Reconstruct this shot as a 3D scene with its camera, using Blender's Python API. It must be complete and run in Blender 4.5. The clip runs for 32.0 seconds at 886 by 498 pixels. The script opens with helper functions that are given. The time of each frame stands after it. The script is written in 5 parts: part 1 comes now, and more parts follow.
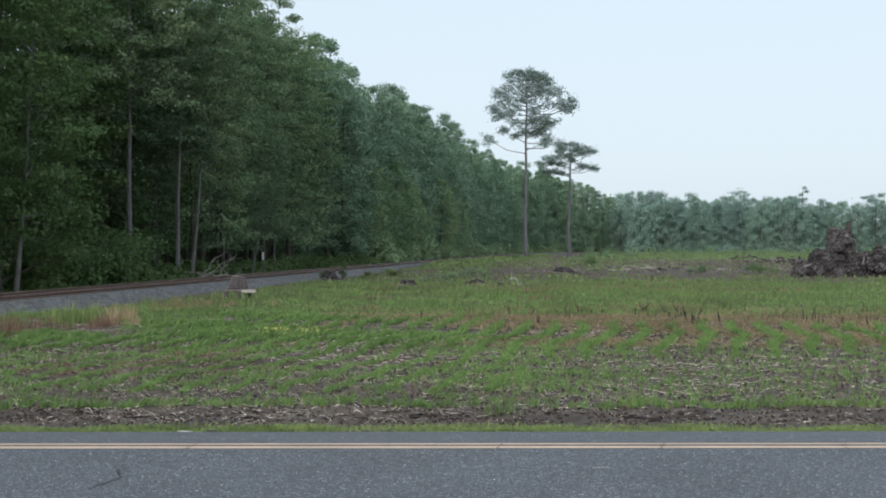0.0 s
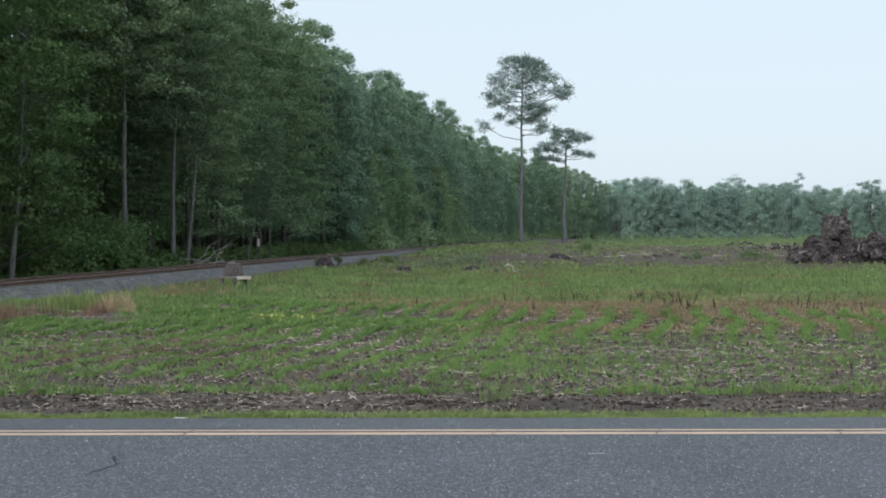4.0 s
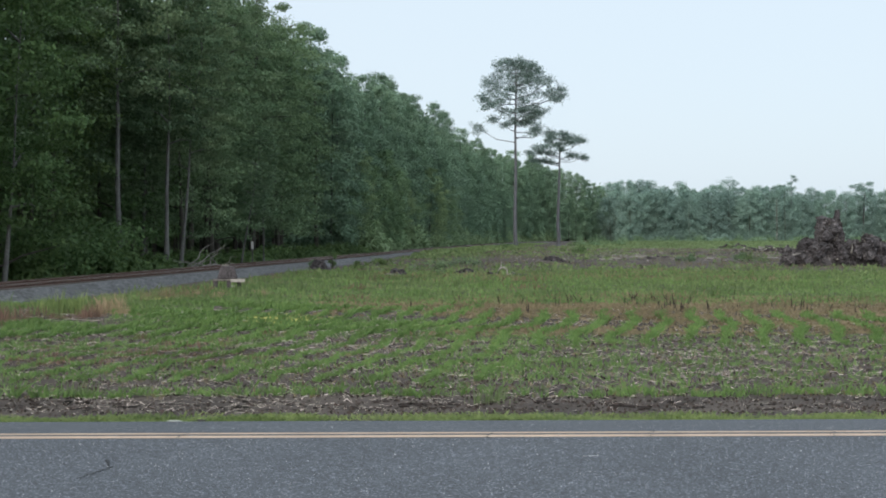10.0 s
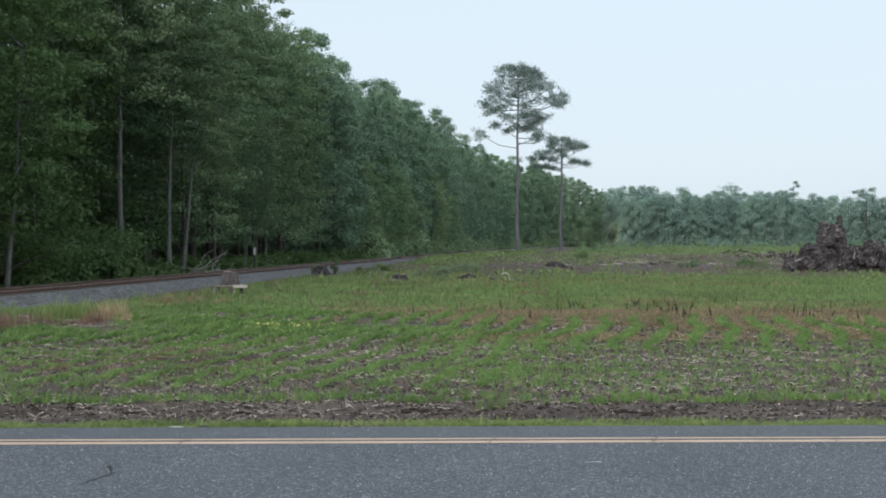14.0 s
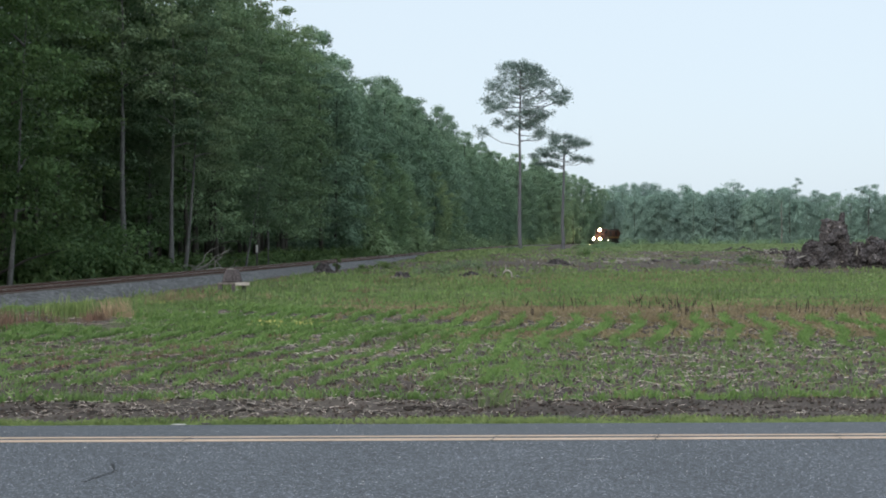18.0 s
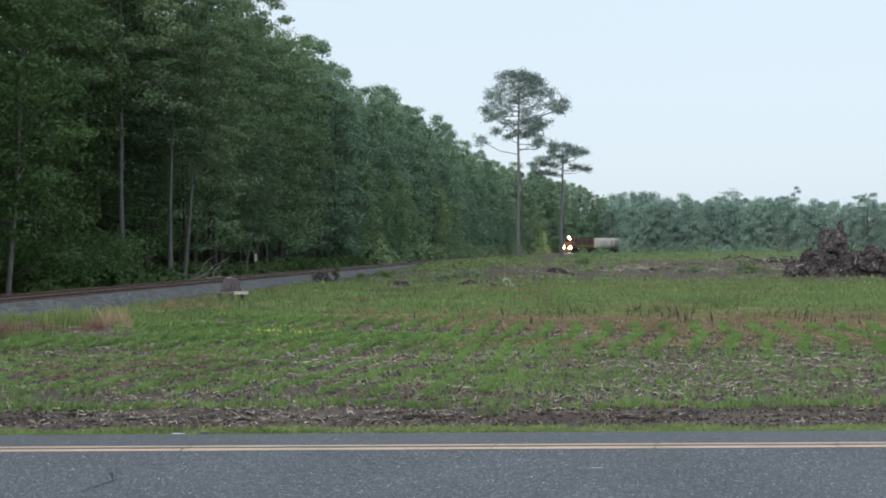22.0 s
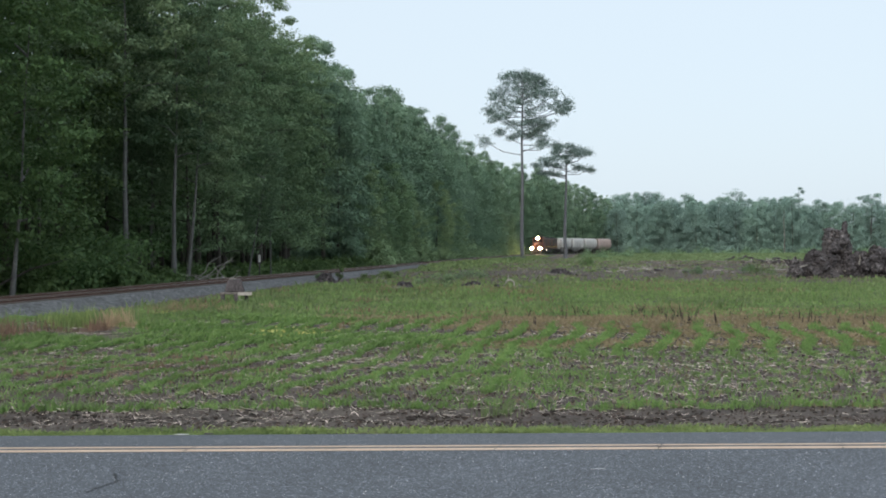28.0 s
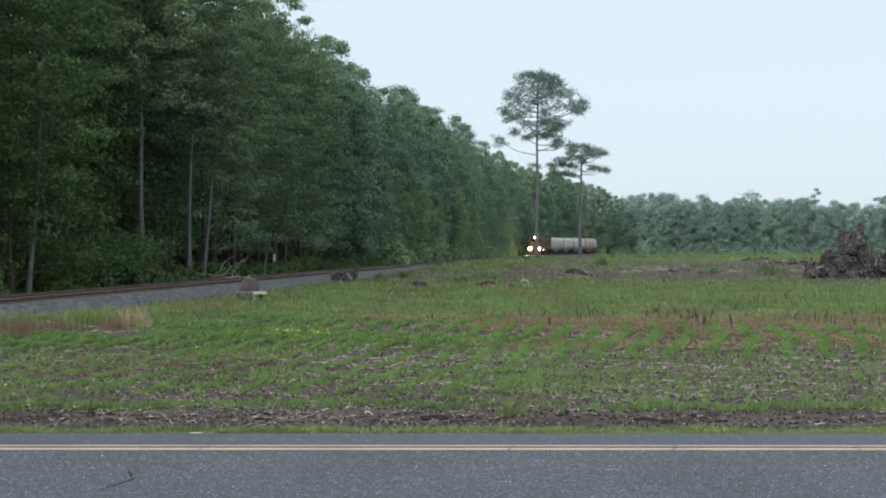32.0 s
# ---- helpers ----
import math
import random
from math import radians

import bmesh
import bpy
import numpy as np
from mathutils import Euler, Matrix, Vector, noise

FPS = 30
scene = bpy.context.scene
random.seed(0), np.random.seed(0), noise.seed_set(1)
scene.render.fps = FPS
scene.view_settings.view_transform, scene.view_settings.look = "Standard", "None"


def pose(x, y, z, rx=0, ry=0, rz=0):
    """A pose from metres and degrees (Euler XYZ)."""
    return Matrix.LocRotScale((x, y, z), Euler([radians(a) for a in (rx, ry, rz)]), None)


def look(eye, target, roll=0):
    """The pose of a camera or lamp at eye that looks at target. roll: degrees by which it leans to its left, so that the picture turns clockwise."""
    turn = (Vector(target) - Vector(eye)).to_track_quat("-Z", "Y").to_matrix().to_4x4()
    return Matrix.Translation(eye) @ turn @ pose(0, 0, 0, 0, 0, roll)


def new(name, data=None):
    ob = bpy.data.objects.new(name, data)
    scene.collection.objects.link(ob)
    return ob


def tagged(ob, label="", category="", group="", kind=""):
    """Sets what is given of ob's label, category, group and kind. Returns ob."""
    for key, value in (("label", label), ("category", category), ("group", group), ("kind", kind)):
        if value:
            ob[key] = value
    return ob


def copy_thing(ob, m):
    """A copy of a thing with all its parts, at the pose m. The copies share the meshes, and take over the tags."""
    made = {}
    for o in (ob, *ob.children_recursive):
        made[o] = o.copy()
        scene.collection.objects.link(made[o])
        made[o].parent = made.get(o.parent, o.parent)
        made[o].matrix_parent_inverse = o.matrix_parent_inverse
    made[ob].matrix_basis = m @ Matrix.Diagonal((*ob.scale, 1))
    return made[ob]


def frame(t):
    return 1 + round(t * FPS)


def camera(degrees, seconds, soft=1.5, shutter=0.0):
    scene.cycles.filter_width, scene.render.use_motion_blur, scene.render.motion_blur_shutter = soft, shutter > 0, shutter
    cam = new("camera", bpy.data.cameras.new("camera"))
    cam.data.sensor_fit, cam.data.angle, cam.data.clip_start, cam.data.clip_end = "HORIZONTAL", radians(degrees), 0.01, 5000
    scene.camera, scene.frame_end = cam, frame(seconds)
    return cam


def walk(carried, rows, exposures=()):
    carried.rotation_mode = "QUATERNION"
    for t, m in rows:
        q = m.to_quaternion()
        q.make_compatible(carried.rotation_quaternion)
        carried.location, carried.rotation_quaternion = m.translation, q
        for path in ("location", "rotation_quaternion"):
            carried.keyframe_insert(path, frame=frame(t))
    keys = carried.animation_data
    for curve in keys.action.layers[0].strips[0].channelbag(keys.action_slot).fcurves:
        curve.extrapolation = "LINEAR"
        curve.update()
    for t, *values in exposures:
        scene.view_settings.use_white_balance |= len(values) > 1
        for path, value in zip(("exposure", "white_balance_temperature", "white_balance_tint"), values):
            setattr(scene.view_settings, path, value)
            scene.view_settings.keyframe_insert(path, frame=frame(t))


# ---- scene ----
# ---------------------------------------------------------------- camera
EYE = (0.0, 0.0, 2.0)
cam = camera(40.0, 32.0, soft=1.9)
walk(cam, [
    (0, pose(*EYE, 89.894, 0.000, 0.000)),
    (0.5, pose(*EYE, 89.927, 0.025, 0.002)),
    (1, pose(*EYE, 89.895, -0.038, -0.056)),
    (1.5, pose(*EYE, 89.812, -0.021, -0.067)),
    (2, pose(*EYE, 89.709, 0.065, -0.086)),
    (2.5, pose(*EYE, 89.597, 0.035, -0.156)),
    (3, pose(*EYE, 89.449, -0.019, -0.142)),
    (3.5, pose(*EYE, 89.249, -0.008, -0.160)),
    (5.5, pose(*EYE, 89.347, 0.102, -0.360)),
    (6, pose(*EYE, 89.346, 0.077, -0.380)),
    (6.5, pose(*EYE, 89.366, -0.015, -0.342)),
    (7, pose(*EYE, 89.426, 0.053, -0.315)),
    (7.5, pose(*EYE, 89.495, 0.115, -0.361)),
    (8, pose(*EYE, 89.553, 0.171, -0.476)),
    (8.5, pose(*EYE, 89.612, 0.144, -0.554)),
    (9, pose(*EYE, 89.498, 0.136, -0.584)),
    (9.5, pose(*EYE, 89.417, 0.122, -0.565)),
    (10, pose(*EYE, 89.384, 0.081, -0.492)),
    (10.5, pose(*EYE, 89.344, 0.091, -0.438)),
    (11, pose(*EYE, 89.342, 0.106, -0.433)),
    (11.5, pose(*EYE, 89.475, 0.141, -0.407)),
    (12, pose(*EYE, 89.518, 0.061, -0.357)),
    (12.5, pose(*EYE, 89.502, 0.079, -0.357)),
    (13, pose(*EYE, 89.546, 0.094, -0.358)),
    (13.5, pose(*EYE, 89.627, 0.097, -0.392)),
    (14, pose(*EYE, 89.656, 0.090, -0.390)),
    (14.5, pose(*EYE, 89.586, 0.091, -0.355)),
    (16.5, pose(*EYE, 89.520, 0.144, -0.252)),
    (17, pose(*EYE, 89.531, 0.139, -0.241)),
    (17.5, pose(*EYE, 89.530, 0.151, -0.244)),
    (18, pose(*EYE, 89.534, 0.161, -0.282)),
    (18.5, pose(*EYE, 89.563, 0.150, -0.293)),
    (19, pose(*EYE, 89.656, 0.108, -0.306)),
    (19.5, pose(*EYE, 89.760, 0.141, -0.295)),
    (20, pose(*EYE, 89.910, 0.115, -0.314)),
    (20.5, pose(*EYE, 89.981, 0.210, -0.362)),
    (21, pose(*EYE, 89.947, 0.259, -0.407)),
    (21.5, pose(*EYE, 89.931, 0.275, -0.409)),
    (22, pose(*EYE, 89.944, 0.205, -0.338)),
    (22.5, pose(*EYE, 89.900, 0.185, -0.250)),
    (23, pose(*EYE, 89.858, 0.164, -0.226)),
    (23.5, pose(*EYE, 89.827, 0.127, -0.199)),
    (24, pose(*EYE, 89.742, 0.195, -0.199)),
    (24.5, pose(*EYE, 89.650, 0.201, -0.210)),
    (25, pose(*EYE, 89.594, 0.178, -0.247)),
    (25.5, pose(*EYE, 89.705, 0.169, -0.209)),
    (27.5, pose(*EYE, 90.011, 0.303, -0.161)),
    (28, pose(*EYE, 89.984, 0.226, -0.168)),
    (28.5, pose(*EYE, 90.012, 0.271, -0.103)),
    (29, pose(*EYE, 90.045, 0.254, -0.087)),
    (29.5, pose(*EYE, 90.078, 0.245, -0.047)),
    (30, pose(*EYE, 90.073, 0.226, -0.009)),
    (30.5, pose(*EYE, 90.030, 0.211, 0.068)),
    (31, pose(*EYE, 89.998, 0.179, 0.148)),
    (31.5, pose(*EYE, 89.970, 0.050, 0.250)),
    (32, pose(*EYE, 89.976, 0.017, 0.521)),
])

# ---------------------------------------------------------------- light
world = bpy.data.worlds.new("overcast_sky")
scene.world = world
world.use_nodes = True
wn, wl = world.node_tree.nodes, world.node_tree.links
sky = wn.new("ShaderNodeTexSky")
sky.sky_type = "NISHITA"
sky.sun_disc = False
sky.sun_elevation = radians(24)
sky.sun_rotation = radians(200)
sky.air_density, sky.dust_density, sky.ozone_density = 1.0, 3.0, 2.0
veil = wn.new("ShaderNodeMix")
veil.data_type = "RGBA"
veil.inputs[0].default_value = 0.80
veil.inputs[7].default_value = (7.4, 8.5, 9.4, 1)
wl.new(sky.outputs[0], veil.inputs[6])
wl.new(veil.outputs[2], wn["Background"].inputs[0])
wn["Background"].inputs[1].default_value = 0.0902

sun = new("sun", bpy.data.lights.new("sun", "SUN"))
sun.data.energy, sun.data.angle, sun.data.color = 1.5, radians(35), (1.0, 0.95, 0.88)
sun.matrix_world = look((0, 0, 0), (math.sin(radians(200)) * -1, math.cos(radians(200)) * -1, -0.445))
scene.view_settings.exposure = 0.35


# ---------------------------------------------------------------- materials
def mat(name, base, rough=0.8, metal=0.0, scale=3.0, fine=40.0, dark=0.6, bright=1.25, bump=0.3, random_value=0.0,
        hue_to=None, translucent=0.0, island=False, coords="Object"):
    """A surface with large stains, fine grain and bump; pieces may differ one from the next."""
    m = bpy.data.materials.new(name)
    m.use_nodes = True
    n, l = m.node_tree.nodes, m.node_tree.links
    b = n["Principled BSDF"]
    b.inputs["Roughness"].default_value, b.inputs["Metallic"].default_value = rough, metal
    tc = n.new("ShaderNodeTexCoord")
    big, small = n.new("ShaderNodeTexNoise"), n.new("ShaderNodeTexNoise")
    big.inputs["Scale"].default_value, small.inputs["Scale"].default_value = scale, fine
    big.inputs["Detail"].default_value, small.inputs["Detail"].default_value = 4, 3
    for t in (big, small):
        l.new(tc.outputs[coords], t.inputs["Vector"])
    add = n.new("ShaderNodeMath")
    add.operation = "MULTIPLY_ADD"
    add.inputs[1].default_value, add.inputs[2].default_value = 0.5, 0.0
    l.new(small.outputs["Fac"], add.inputs[0])
    half = n.new("ShaderNodeMath")
    half.operation = "MULTIPLY_ADD"
    half.inputs[1].default_value = 0.5
    l.new(big.outputs["Fac"], half.inputs[0])
    l.new(add.outputs[0], half.inputs[2])
    ramp = n.new("ShaderNodeValToRGB")
    ramp.color_ramp.elements[0].position, ramp.color_ramp.elements[1].position = 0.34, 0.66
    ramp.color_ramp.elements[0].color = (*[c * dark for c in base], 1)
    other = hue_to or base
    ramp.color_ramp.elements[1].color = (*[min(1, c * bright) for c in other], 1)
    l.new(half.outputs[0], ramp.inputs[0])
    out = ramp.outputs[0]
    if random_value:
        src = n.new("ShaderNodeNewGeometry" if island else "ShaderNodeObjectInfo")
        hsv = n.new("ShaderNodeHueSaturation")
        rng = n.new("ShaderNodeMapRange")
        rng.inputs[3].default_value, rng.inputs[4].default_value = 1 - random_value, 1 + random_value
        l.new(src.outputs["Random Per Island" if island else "Random"], rng.inputs[0])
        l.new(rng.outputs[0], hsv.inputs["Value"])
        hue = n.new("ShaderNodeMapRange")
        hue.inputs[3].default_value, hue.inputs[4].default_value = 0.5 + 0.05 * random_value, 0.5 - 0.05 * random_value
        l.new(src.outputs["Random Per Island" if island else "Random"], hue.inputs[0])
        l.new(hue.outputs[0], hsv.inputs["Hue"])
        l.new(out, hsv.inputs["Color"])
        out = hsv.outputs[0]
    l.new(out, b.inputs["Base Color"])
    if bump:
        bp = n.new("ShaderNodeBump")
        bp.inputs["Strength"].default_value = bump
        bp.inputs["Distance"].default_value = 0.02
        l.new(small.outputs["Fac"], bp.inputs["Height"])
        l.new(bp.outputs[0], b.inputs["Normal"])
    if translucent:
        tr, mix = n.new("ShaderNodeBsdfTranslucent"), n.new("ShaderNodeMixShader")
        l.new(out, tr.inputs[0])
        mix.inputs[0].default_value = translucent
        l.new(b.outputs[0], mix.inputs[1])
        l.new(tr.outputs[0], mix.inputs[2])
        l.new(mix.outputs[0], n["Material Output"].inputs[0])
    return m


def stony(name, base, scale, rough=0.9, stain=0.7, light=2.2, dark=0.55, bump=0.6, blotch=0.28):
    """Crushed or bound stone: each grain has its own tone."""
    m = bpy.data.materials.new(name)
    m.use_nodes = True
    n, l = m.node_tree.nodes, m.node_tree.links
    b = n["Principled BSDF"]
    b.inputs["Roughness"].default_value = rough
    tc, vor, no, ramp, mul, bp = (n.new("ShaderNode" + k) for k in ("TexCoord", "TexVoronoi", "TexNoise", "ValToRGB", "Mix", "Bump"))
    vor.inputs["Scale"].default_value, no.inputs["Scale"].default_value = scale, stain
    no.inputs["Detail"].default_value = 6
    l.new(tc.outputs["Object"], vor.inputs["Vector"])
    l.new(tc.outputs["Object"], no.inputs["Vector"])
    sep = n.new("ShaderNodeSeparateColor")
    l.new(vor.outputs["Color"], sep.inputs[0])
    l.new(sep.outputs[0], ramp.inputs[0])
    e = ramp.color_ramp.elements
    e[0].position, e[0].color = 0.0, (*[c * dark for c in base], 1)
    e[1].position, e[1].color = 1.0, (*[min(1, c * light) for c in base], 1)
    for p, k in ((0.35, 0.9), (0.78, 1.1), (0.9, 1.6)):
        x = e.new(p)
        x.color = (*[c * k for c in base], 1)
    mul.data_type, mul.blend_type = "RGBA", "MULTIPLY"
    mul.inputs[0].default_value = 1.0
    tone = n.new("ShaderNodeValToRGB")
    tone.color_ramp.elements[0].position, tone.color_ramp.elements[1].position = 0.3, 0.7
    tone.color_ramp.elements[0].color, tone.color_ramp.elements[1].color = (*[1 - blotch] * 3, 1), (*[1 + 0.43 * blotch] * 3, 1)
    l.new(no.outputs["Fac"], tone.inputs[0])
    l.new(ramp.outputs[0], mul.inputs[6])
    l.new(tone.outputs[0], mul.inputs[7])
    l.new(mul.outputs[2], b.inputs["Base Color"])
    bp.inputs["Strength"].default_value, bp.inputs["Distance"].default_value = bump, 0.3 / scale
    l.new(vor.outputs["Distance"], bp.inputs["Height"])
    l.new(bp.outputs[0], b.inputs["Normal"])
    return m


def glow(name, color, strength):
    m = bpy.data.materials.new(name)
    m.use_nodes = True
    b = m.node_tree.nodes["Principled BSDF"]
    b.inputs["Base Color"].default_value = (*color, 1)
    b.inputs["Emission Color"].default_value = (*color, 1)
    b.inputs["Emission Strength"].default_value = strength
    return m


def leaf(name, c, tip=None, tr=0.3, rnd=0.2, each=0.0):
    """Foliage; rnd: how far leaves differ, each: how far one plant differs from the next."""
    m = mat(name, c, 0.75, scale=0.35, fine=3.0, dark=0.75, bright=1.2, bump=0, random_value=rnd, island=True, translucent=tr, hue_to=tip)
    if each:
        n, l = m.node_tree.nodes, m.node_tree.links
        info, val, hue, hsv = (n.new("ShaderNode" + k) for k in ("ObjectInfo", "MapRange", "MapRange", "HueSaturation"))
        val.inputs[3].default_value, val.inputs[4].default_value = 1 - each, 1 + each
        hue.inputs[3].default_value, hue.inputs[4].default_value = 0.515, 0.478
        l.new(info.outputs["Random"], val.inputs[0])
        l.new(info.outputs["Random"], hue.inputs[0])
        b, t = n["Principled BSDF"], n["Translucent BSDF"]
        l.new(b.inputs["Base Color"].links[0].from_socket, hsv.inputs["Color"])
        l.new(val.outputs[0], hsv.inputs["Value"])
        l.new(hue.outputs[0], hsv.inputs["Hue"])
        l.new(hsv.outputs[0], b.inputs["Base Color"])
        l.new(hsv.outputs[0], t.inputs[0])
    return m


ASPHALT = stony("aged_asphalt", (0.101, 0.110, 0.126), 80.0, 0.85, 0.85, 3.1, 0.48, blotch=0.12)
LINE = mat("faded_yellow_paint", (0.63, 0.465, 0.345), 0.7, scale=2.0, fine=60.0, dark=0.78, bright=1.15)
TAR = mat("crack_filler", (0.03, 0.032, 0.036), 0.7)
SOIL = mat("field_soil", (0.055, 0.041, 0.034), 0.95, scale=0.9, fine=16.0, dark=0.45, bright=1.6, bump=1.0,
           hue_to=(0.08, 0.063, 0.052))
LITTER = mat("forest_floor", (0.035, 0.032, 0.018), 0.95, scale=0.8, fine=9.0, bump=0.6)
BALLAST = stony("ballast_stone", (0.112, 0.116, 0.122), 11.0, 0.9, 1.2, 1.9, 0.4, 1.0)
RAILRUST = mat("rail_rust", (0.11, 0.05, 0.035), 0.8, scale=3, fine=40)
RAILTOP = mat("rail_running_face", (0.44, 0.39, 0.36), 0.34, metal=1.0, scale=3, fine=30, dark=0.8, bright=1.1, bump=0)
RUSTSTONE = stony("rust_stained_stone", (0.105, 0.075, 0.062), 11.0, 0.9, 1.2, 1.7, 0.5, 1.0)
TIE = mat("creosoted_tie", (0.06, 0.045, 0.037), 0.9, scale=4, fine=50, random_value=0.3)
STRAW = mat("maize_residue", (0.66, 0.58, 0.5), 0.8, scale=2, fine=20, random_value=0.65, island=True, bump=0)
BLEACHED = mat("bleached_stalk", (0.78, 0.70, 0.62), 0.7, scale=2, fine=20, random_value=0.4, island=True, bump=0)
CROP = leaf("crop_leaf", (0.143, 0.25, 0.072), (0.175, 0.287, 0.087))
# Copy of the crop green for the far strip, greyed by painted-in haze.
FARCROP = leaf("haze_paled_crop_leaf", (0.158, 0.238, 0.1), (0.185, 0.262, 0.115))
WEED = leaf("weed_leaf", (0.135, 0.205, 0.075), (0.175, 0.24, 0.095))
VERGE = leaf("verge_grass", (0.185, 0.275, 0.085), (0.25, 0.32, 0.12), rnd=0.35)
DRY = leaf("dry_grass", (0.205, 0.165, 0.095), (0.265, 0.215, 0.13))
FADED = leaf("faded_far_grass", (0.145, 0.128, 0.088), (0.175, 0.155, 0.105))
TAN = leaf("tan_grass", (0.36, 0.275, 0.175), (0.44, 0.345, 0.22))
RUSSET = leaf("russet_dock", (0.19, 0.115, 0.085), (0.25, 0.165, 0.12), rnd=0.4)
STALK = mat("dead_stalk", (0.045, 0.034, 0.028), 0.9, scale=2, fine=20, random_value=0.3, island=True, bump=0)
FLOWER = leaf("mustard_flower", (0.5, 0.48, 0.16))
DARKBARK = mat("dark_bark", (0.07, 0.062, 0.052), 0.95, scale=1.5, fine=14, dark=0.55, bright=1.3, bump=0.8)
BARK = mat("grey_bark", (0.16, 0.157, 0.15), 0.95, scale=1.5, fine=14, dark=0.5, bright=1.35, bump=0.8)
# Pine bark shifted towards blue: distance haze put into its colour.
PINEBARK = mat("haze_tinted_pine_bark", (0.128, 0.132, 0.145), 0.95, scale=1.5, fine=12, bump=0.8)
OAK = leaf("broadleaf_foliage", (0.13, 0.21, 0.115), (0.163, 0.248, 0.13), tr=0.33, rnd=0.12, each=0.2)
# Lighter copy of OAK: sky light and haze on the wood's flank, in colour.
LITFLANK = leaf("lit_flank_foliage", (0.155, 0.25, 0.13), (0.185, 0.282, 0.142), tr=0.3, rnd=0.12, each=0.15)
# Next two greens stand farther off: air haze put into their leaf colour.
HAZEDMID = leaf("haze_tinted_mid_foliage", (0.188, 0.30, 0.20), (0.212, 0.325, 0.212), tr=0.3, rnd=0.1, each=0.16)
HAZEDPALE = leaf("haze_tinted_pale_foliage", (0.205, 0.315, 0.165), (0.235, 0.345, 0.175), tr=0.3, rnd=0.1, each=0.14)
MAPLE = leaf("bright_broadleaf_foliage", (0.094, 0.172, 0.062), (0.125, 0.208, 0.072), tr=0.4, each=0.15)
# Needles paled and blued: the haze before the pines is in this colour.
NEEDLE = leaf("haze_tinted_needles", (0.165, 0.24, 0.215), (0.185, 0.26, 0.225), tr=0.35)
# Far treeline green, palest and bluest of all: haze painted into the colour.
HAZEDFAR = leaf("haze_tinted_far_foliage", (0.235, 0.35, 0.305), (0.255, 0.37, 0.315), rnd=0.05, tr=0.3, each=0.1)
STUMPWOOD = mat("weathered_root_wood", (0.055, 0.048, 0.051), 0.95, scale=2.5, fine=18, dark=0.3, bright=2.4, bump=1.0)
STUMPBARK = stony("earthy_stump_bark", (0.064, 0.058, 0.062), 10.0, 0.95, 1.5, 2.8, 0.3, 1.0)
EARTH = stony("earth_caked_stump", (0.09, 0.083, 0.086), 9.0, 0.95, 1.5, 2.6, 0.25, 1.0)
PALEROOT = mat("dry_root_wood", (0.15, 0.135, 0.125), 0.95, scale=1.6, fine=11, dark=0.4, bright=1.7, bump=1.0)
PALEWOOD = mat("bleached_wood", (0.32, 0.30, 0.275), 0.85, scale=2, fine=25, random_value=0.3, bump=0.4)
GRIT = mat("pale_grit", (0.48, 0.49, 0.5), 0.7, random_value=0.5, island=True, bump=0)
CHIP = mat("wood_chips", (0.33, 0.31, 0.29), 0.85, random_value=0.5, island=True, bump=0)
# Clods darker than their soil: shadowed gaps among the straw, put into colour.
DARKCLOD = mat("shadow_dark_clods", (0.03, 0.023, 0.019), 0.95, scale=5, fine=40, random_value=0.5, island=True, bump=0.5)
CLOD = mat("soil_clods", (0.058, 0.043, 0.034), 0.95, scale=3, fine=30, random_value=0.6, island=True, bump=0)
WHITE = mat("white_paint", (0.6, 0.6, 0.58), 0.6, fine=20, dark=0.8)
ORANGE = mat("orange_loco_paint", (0.135, 0.06, 0.042), 0.5, scale=0.8, fine=8, dark=0.6, bright=1.1, bump=0)
LOCODARK = mat("dark_loco_paint", (0.035, 0.033, 0.034), 0.5, scale=0.8, fine=8, bump=0)
YELLOW = mat("yellow_loco_stripe", (0.32, 0.2, 0.05), 0.5, scale=0.8, fine=8, bump=0)
GREYCAR = mat("pale_grey_car_paint", (0.52, 0.51, 0.49), 0.55, scale=0.5, fine=4, dark=0.75, bright=1.1, bump=0)
RUSTCAR = mat("rusty_pink_car_paint", (0.47, 0.37, 0.34), 0.6, scale=0.5, fine=4, dark=0.65, bright=1.15, bump=0)
STEEL = mat("grimy_steel", (0.06, 0.055, 0.05), 0.6, metal=0.5, scale=2, fine=20)
GLASS = mat("dark_cab_glass", (0.02, 0.025, 0.03), 0.1, bump=0)
LAMP = glow("headlight_glow", (1.0, 0.72, 0.38), 560.0)
STEPLAMP = glow("step_light_glow", (1.0, 0.85, 0.65), 12.0)

# ---------------------------------------------------------------- mesh helpers
rng = np.random.default_rng(7)


def np_mesh(name, verts, faces, material, smooth=False):
    """A mesh from arrays: vertices (n, 3) and faces (m, 3 or 4)."""
    me = bpy.data.meshes.new(name)
    k = faces.shape[1]
    me.vertices.add(len(verts))
    me.vertices.foreach_set("co", np.asarray(verts, np.float32).ravel())
    me.loops.add(faces.size)
    me.loops.foreach_set("vertex_index", np.asarray(faces, np.int32).ravel())
    me.polygons.add(len(faces))
    me.polygons.foreach_set("loop_start", np.arange(0, faces.size, k, dtype=np.int32))
    me.polygons.foreach_set("use_smooth", np.full(len(faces), smooth))
    me.update(calc_edges=True)
    me.materials.append(material)
    return me


